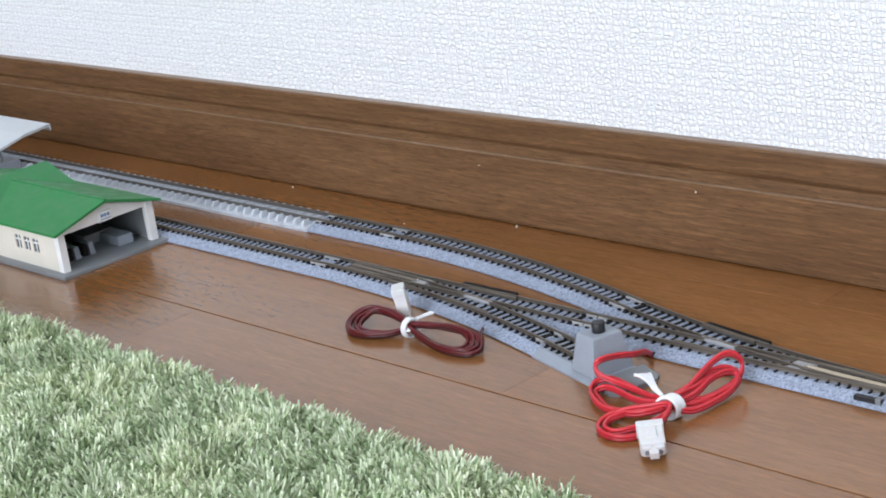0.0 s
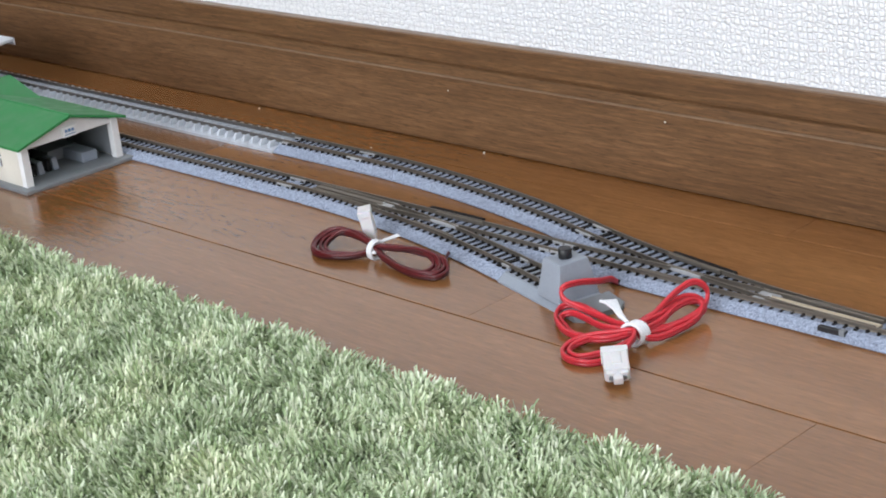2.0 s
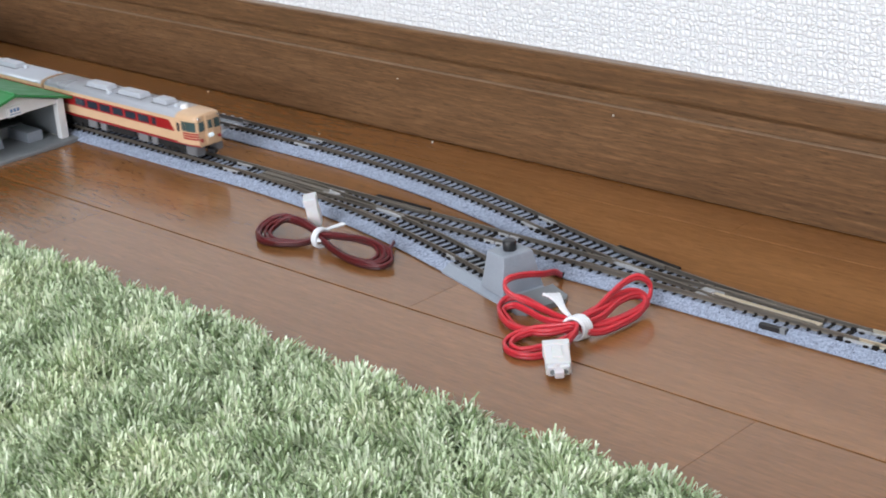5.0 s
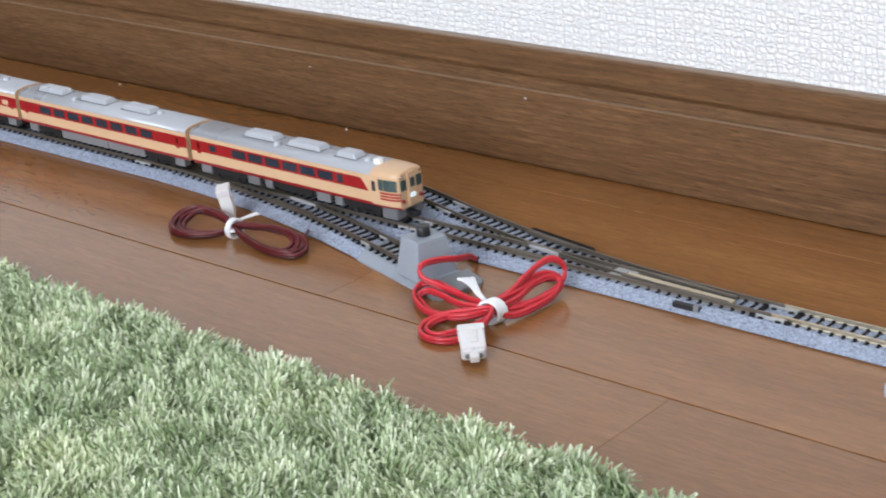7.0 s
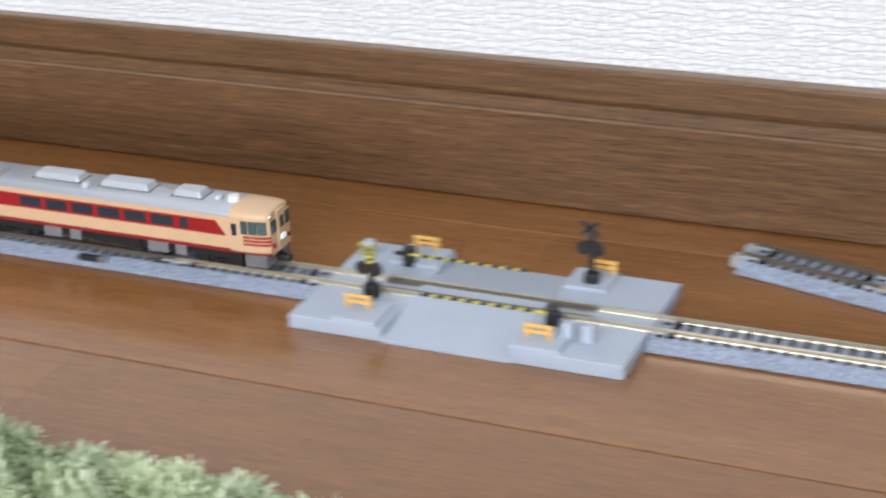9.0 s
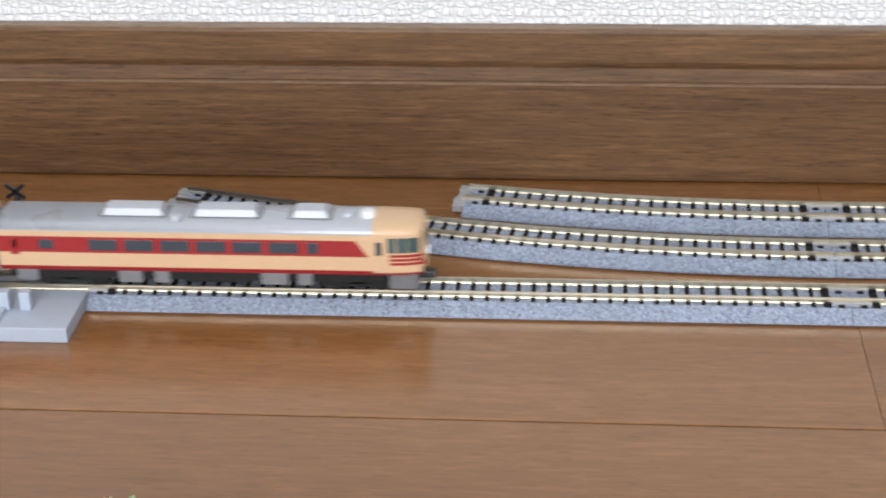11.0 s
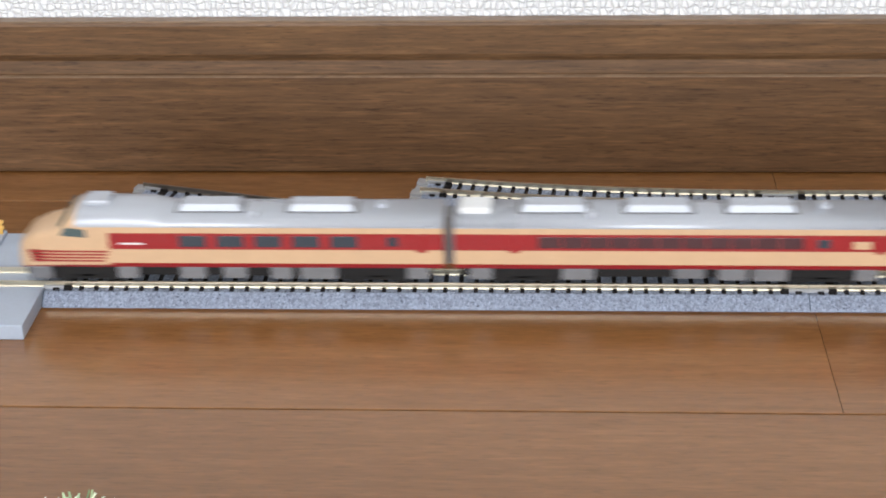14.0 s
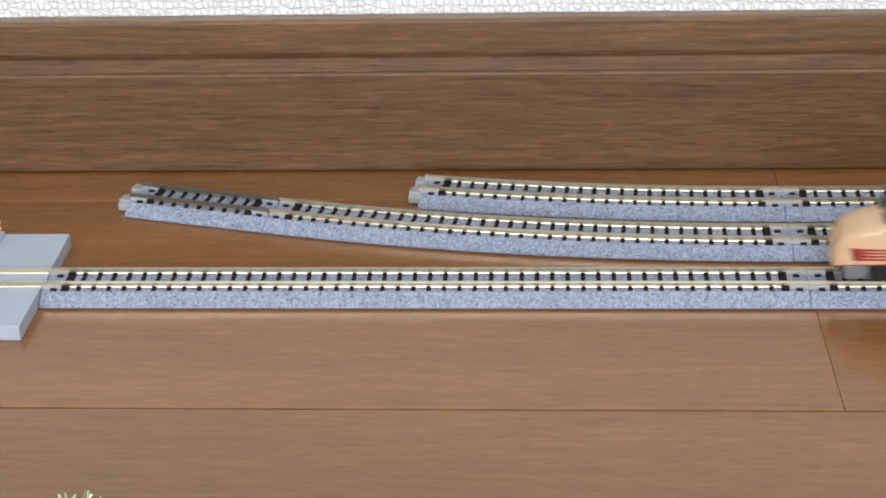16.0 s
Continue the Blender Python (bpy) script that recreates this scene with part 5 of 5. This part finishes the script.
# ---- grass-green shag rug ----
def rug():
    thing = empty("rug", (0, 0, 0))
    tagged(thing, "grass-green shag rug lying on the wooden floor", "rug")
    edge = -0.1275
    box("backing", -1.25, 1.05, -1.35, edge - 0.004, 0.0, 0.004, "rugback", thing, 0.001)
    rng = np.random.default_rng(5)

    def strands(n, xa, xb, ya, yb, width):
        x = rng.uniform(xa, xb, n)
        y = rng.uniform(ya, yb, n)
        lim = edge - 0.0055 / (1 + np.exp(-(x + 0.10) * 60)) + 0.0016 * np.sin(x * 61) + 0.0014 * np.sin(x * 143 + 1.3) + 0.0014 * np.sin(x * 310 + 0.5) + 0.0075 * np.exp(-((x - 0.050) / 0.022) ** 2)
        ok = y < lim
        x, y = x[ok], y[ok]
        n = len(x)
        # tufts lean together: a flow angle that changes over centimetres
        flow = 1.9 * np.sin(x * 58 + 1.9 * np.sin(y * 77)) + 1.8 * np.sin(y * 85 + 1.7 * np.sin(x * 61 + 2)) + 1.3 * np.sin((x + y) * 190)
        ang = flow + rng.normal(0, 0.9, n)
        lump = 0.5 + 0.25 * np.sin(x * 122 + 2 * np.sin(y * 90)) + 0.25 * np.sin(y * 150 + 2 * np.sin(x * 114 + 1))
        tilt = np.clip(rng.normal(0.72, 0.28, n) + 0.15 * (0.5 - lump), 0.1, 1.30)
        ln = rng.uniform(0.0070, 0.0112, n) * (0.90 + 0.20 * lump)
        dx, dy = np.cos(ang), np.sin(ang)
        wa = ang + np.pi / 2 + rng.normal(0, 0.6, n)
        wx, wy = np.cos(wa) * width / 2, np.sin(wa) * width / 2
        z0 = np.full(n, 0.0030)
        t1 = tilt * 0.55
        mx, my, mz = x + dx * np.sin(t1) * ln * 0.55, y + dy * np.sin(t1) * ln * 0.55, z0 + np.cos(t1) * ln * 0.55
        t2 = np.minimum(tilt * 1.35, 1.6)
        ex, ey, ez = mx + dx * np.sin(t2) * ln * 0.45, my + dy * np.sin(t2) * ln * 0.45, mz + np.cos(t2) * ln * 0.45
        v = np.empty((n, 6, 3))
        v[:, 0] = np.stack([x - wx, y - wy, z0], 1)
        v[:, 1] = np.stack([x + wx, y + wy, z0], 1)
        v[:, 2] = np.stack([mx + wx, my + wy, mz], 1)
        v[:, 3] = np.stack([mx - wx, my - wy, mz], 1)
        v[:, 4] = np.stack([ex + wx * 0.7, ey + wy * 0.7, ez], 1)
        v[:, 5] = np.stack([ex - wx * 0.7, ey - wy * 0.7, ez], 1)
        return v

    dense = strands(270000, -0.76, 0.0, -0.300, -0.112, 0.00092)
    right = strands(22000, 0.0, 0.36, -0.165, -0.112, 0.00085)
    rest = [strands(9000, -1.25, -0.74, -0.50, -0.112, 0.0028), strands(9000, -0.74, 0.06, -0.60, -0.300, 0.0028), strands(5000, 0.06, 1.05, -0.60, -0.175, 0.0028)]
    v = np.concatenate([dense, right, *rest])
    n = len(v)
    me = bpy.data.meshes.new("shag_surface")
    me.vertices.add(n * 6)
    me.vertices.foreach_set("co", v.reshape(-1))
    loops = (np.arange(n)[:, None] * 6 + np.array([0, 1, 2, 3, 3, 2, 4, 5])[None]).reshape(-1)
    me.loops.add(n * 8)
    me.loops.foreach_set("vertex_index", loops.astype(np.int32))
    me.polygons.add(n * 2)
    me.polygons.foreach_set("loop_start", np.arange(n * 2, dtype=np.int32) * 4)
    me.polygons.foreach_set("loop_total", np.full(n * 2, 4, dtype=np.int32))
    me.update(calc_edges=True)
    me.materials.append(M["pile"])
    ob = new("shag_surface", me)
    ob.parent = thing
    tagged(ob, "tufted pale and dark green strands", kind="stuff")


rug()


# ---- specks of dust on the floor and baseboard ----
def specks():
    for x, y, z, r in ((-0.509, 0.1055, 0.0, 0.0011), (-0.700, 0.1040, 0.0, 0.0008), (-0.575, 0.083, 0.0, 0.0006), (-0.385, BASE_Y - 0.0004, 0.0345, 0.0009), (-0.535, BASE_Y - 0.0003, 0.0314, 0.0006)):
        bm = bmesh.new()
        bmesh.ops.create_icosphere(bm, subdivisions=1, radius=r * 0.75)
        for v in bm.verts:
            v.co *= random.uniform(0.6, 1.15)
        bmesh.ops.transform(bm, matrix=Matrix.Translation((x, y, z + (r * 0.6 if z == 0 else 0))), verts=bm.verts)
        tagged(part("dust_speck", bm, "cream"), "tiny pale crumb of dust", "dust")


specks()
boards()


# ---- motion: the train runs along the front track ----
NOSE = [
    (0, -1.0450),
    (2.6, -0.8090),
    (3.2, -0.7520),
    (5.5, -0.5300),
    (7, -0.3735),
    (7.5, -0.3173),
    (8.4, -0.2135),
    (9, -0.1428),
    (10.1, -0.0098),
    (12.5, 0.3330),
    (13.5, 0.4840),
    (14, 0.5575),
    (14.5, 0.6325),
    (15, 0.6965),
    (15.5, 0.7570),
    (16, 0.8194),
]


def motions():
    for i, (kind, ob) in enumerate(CARS):
        walk(ob, [(t, pose(x - 0.142 * i, YC, 0)) for t, x in NOSE])


motions()
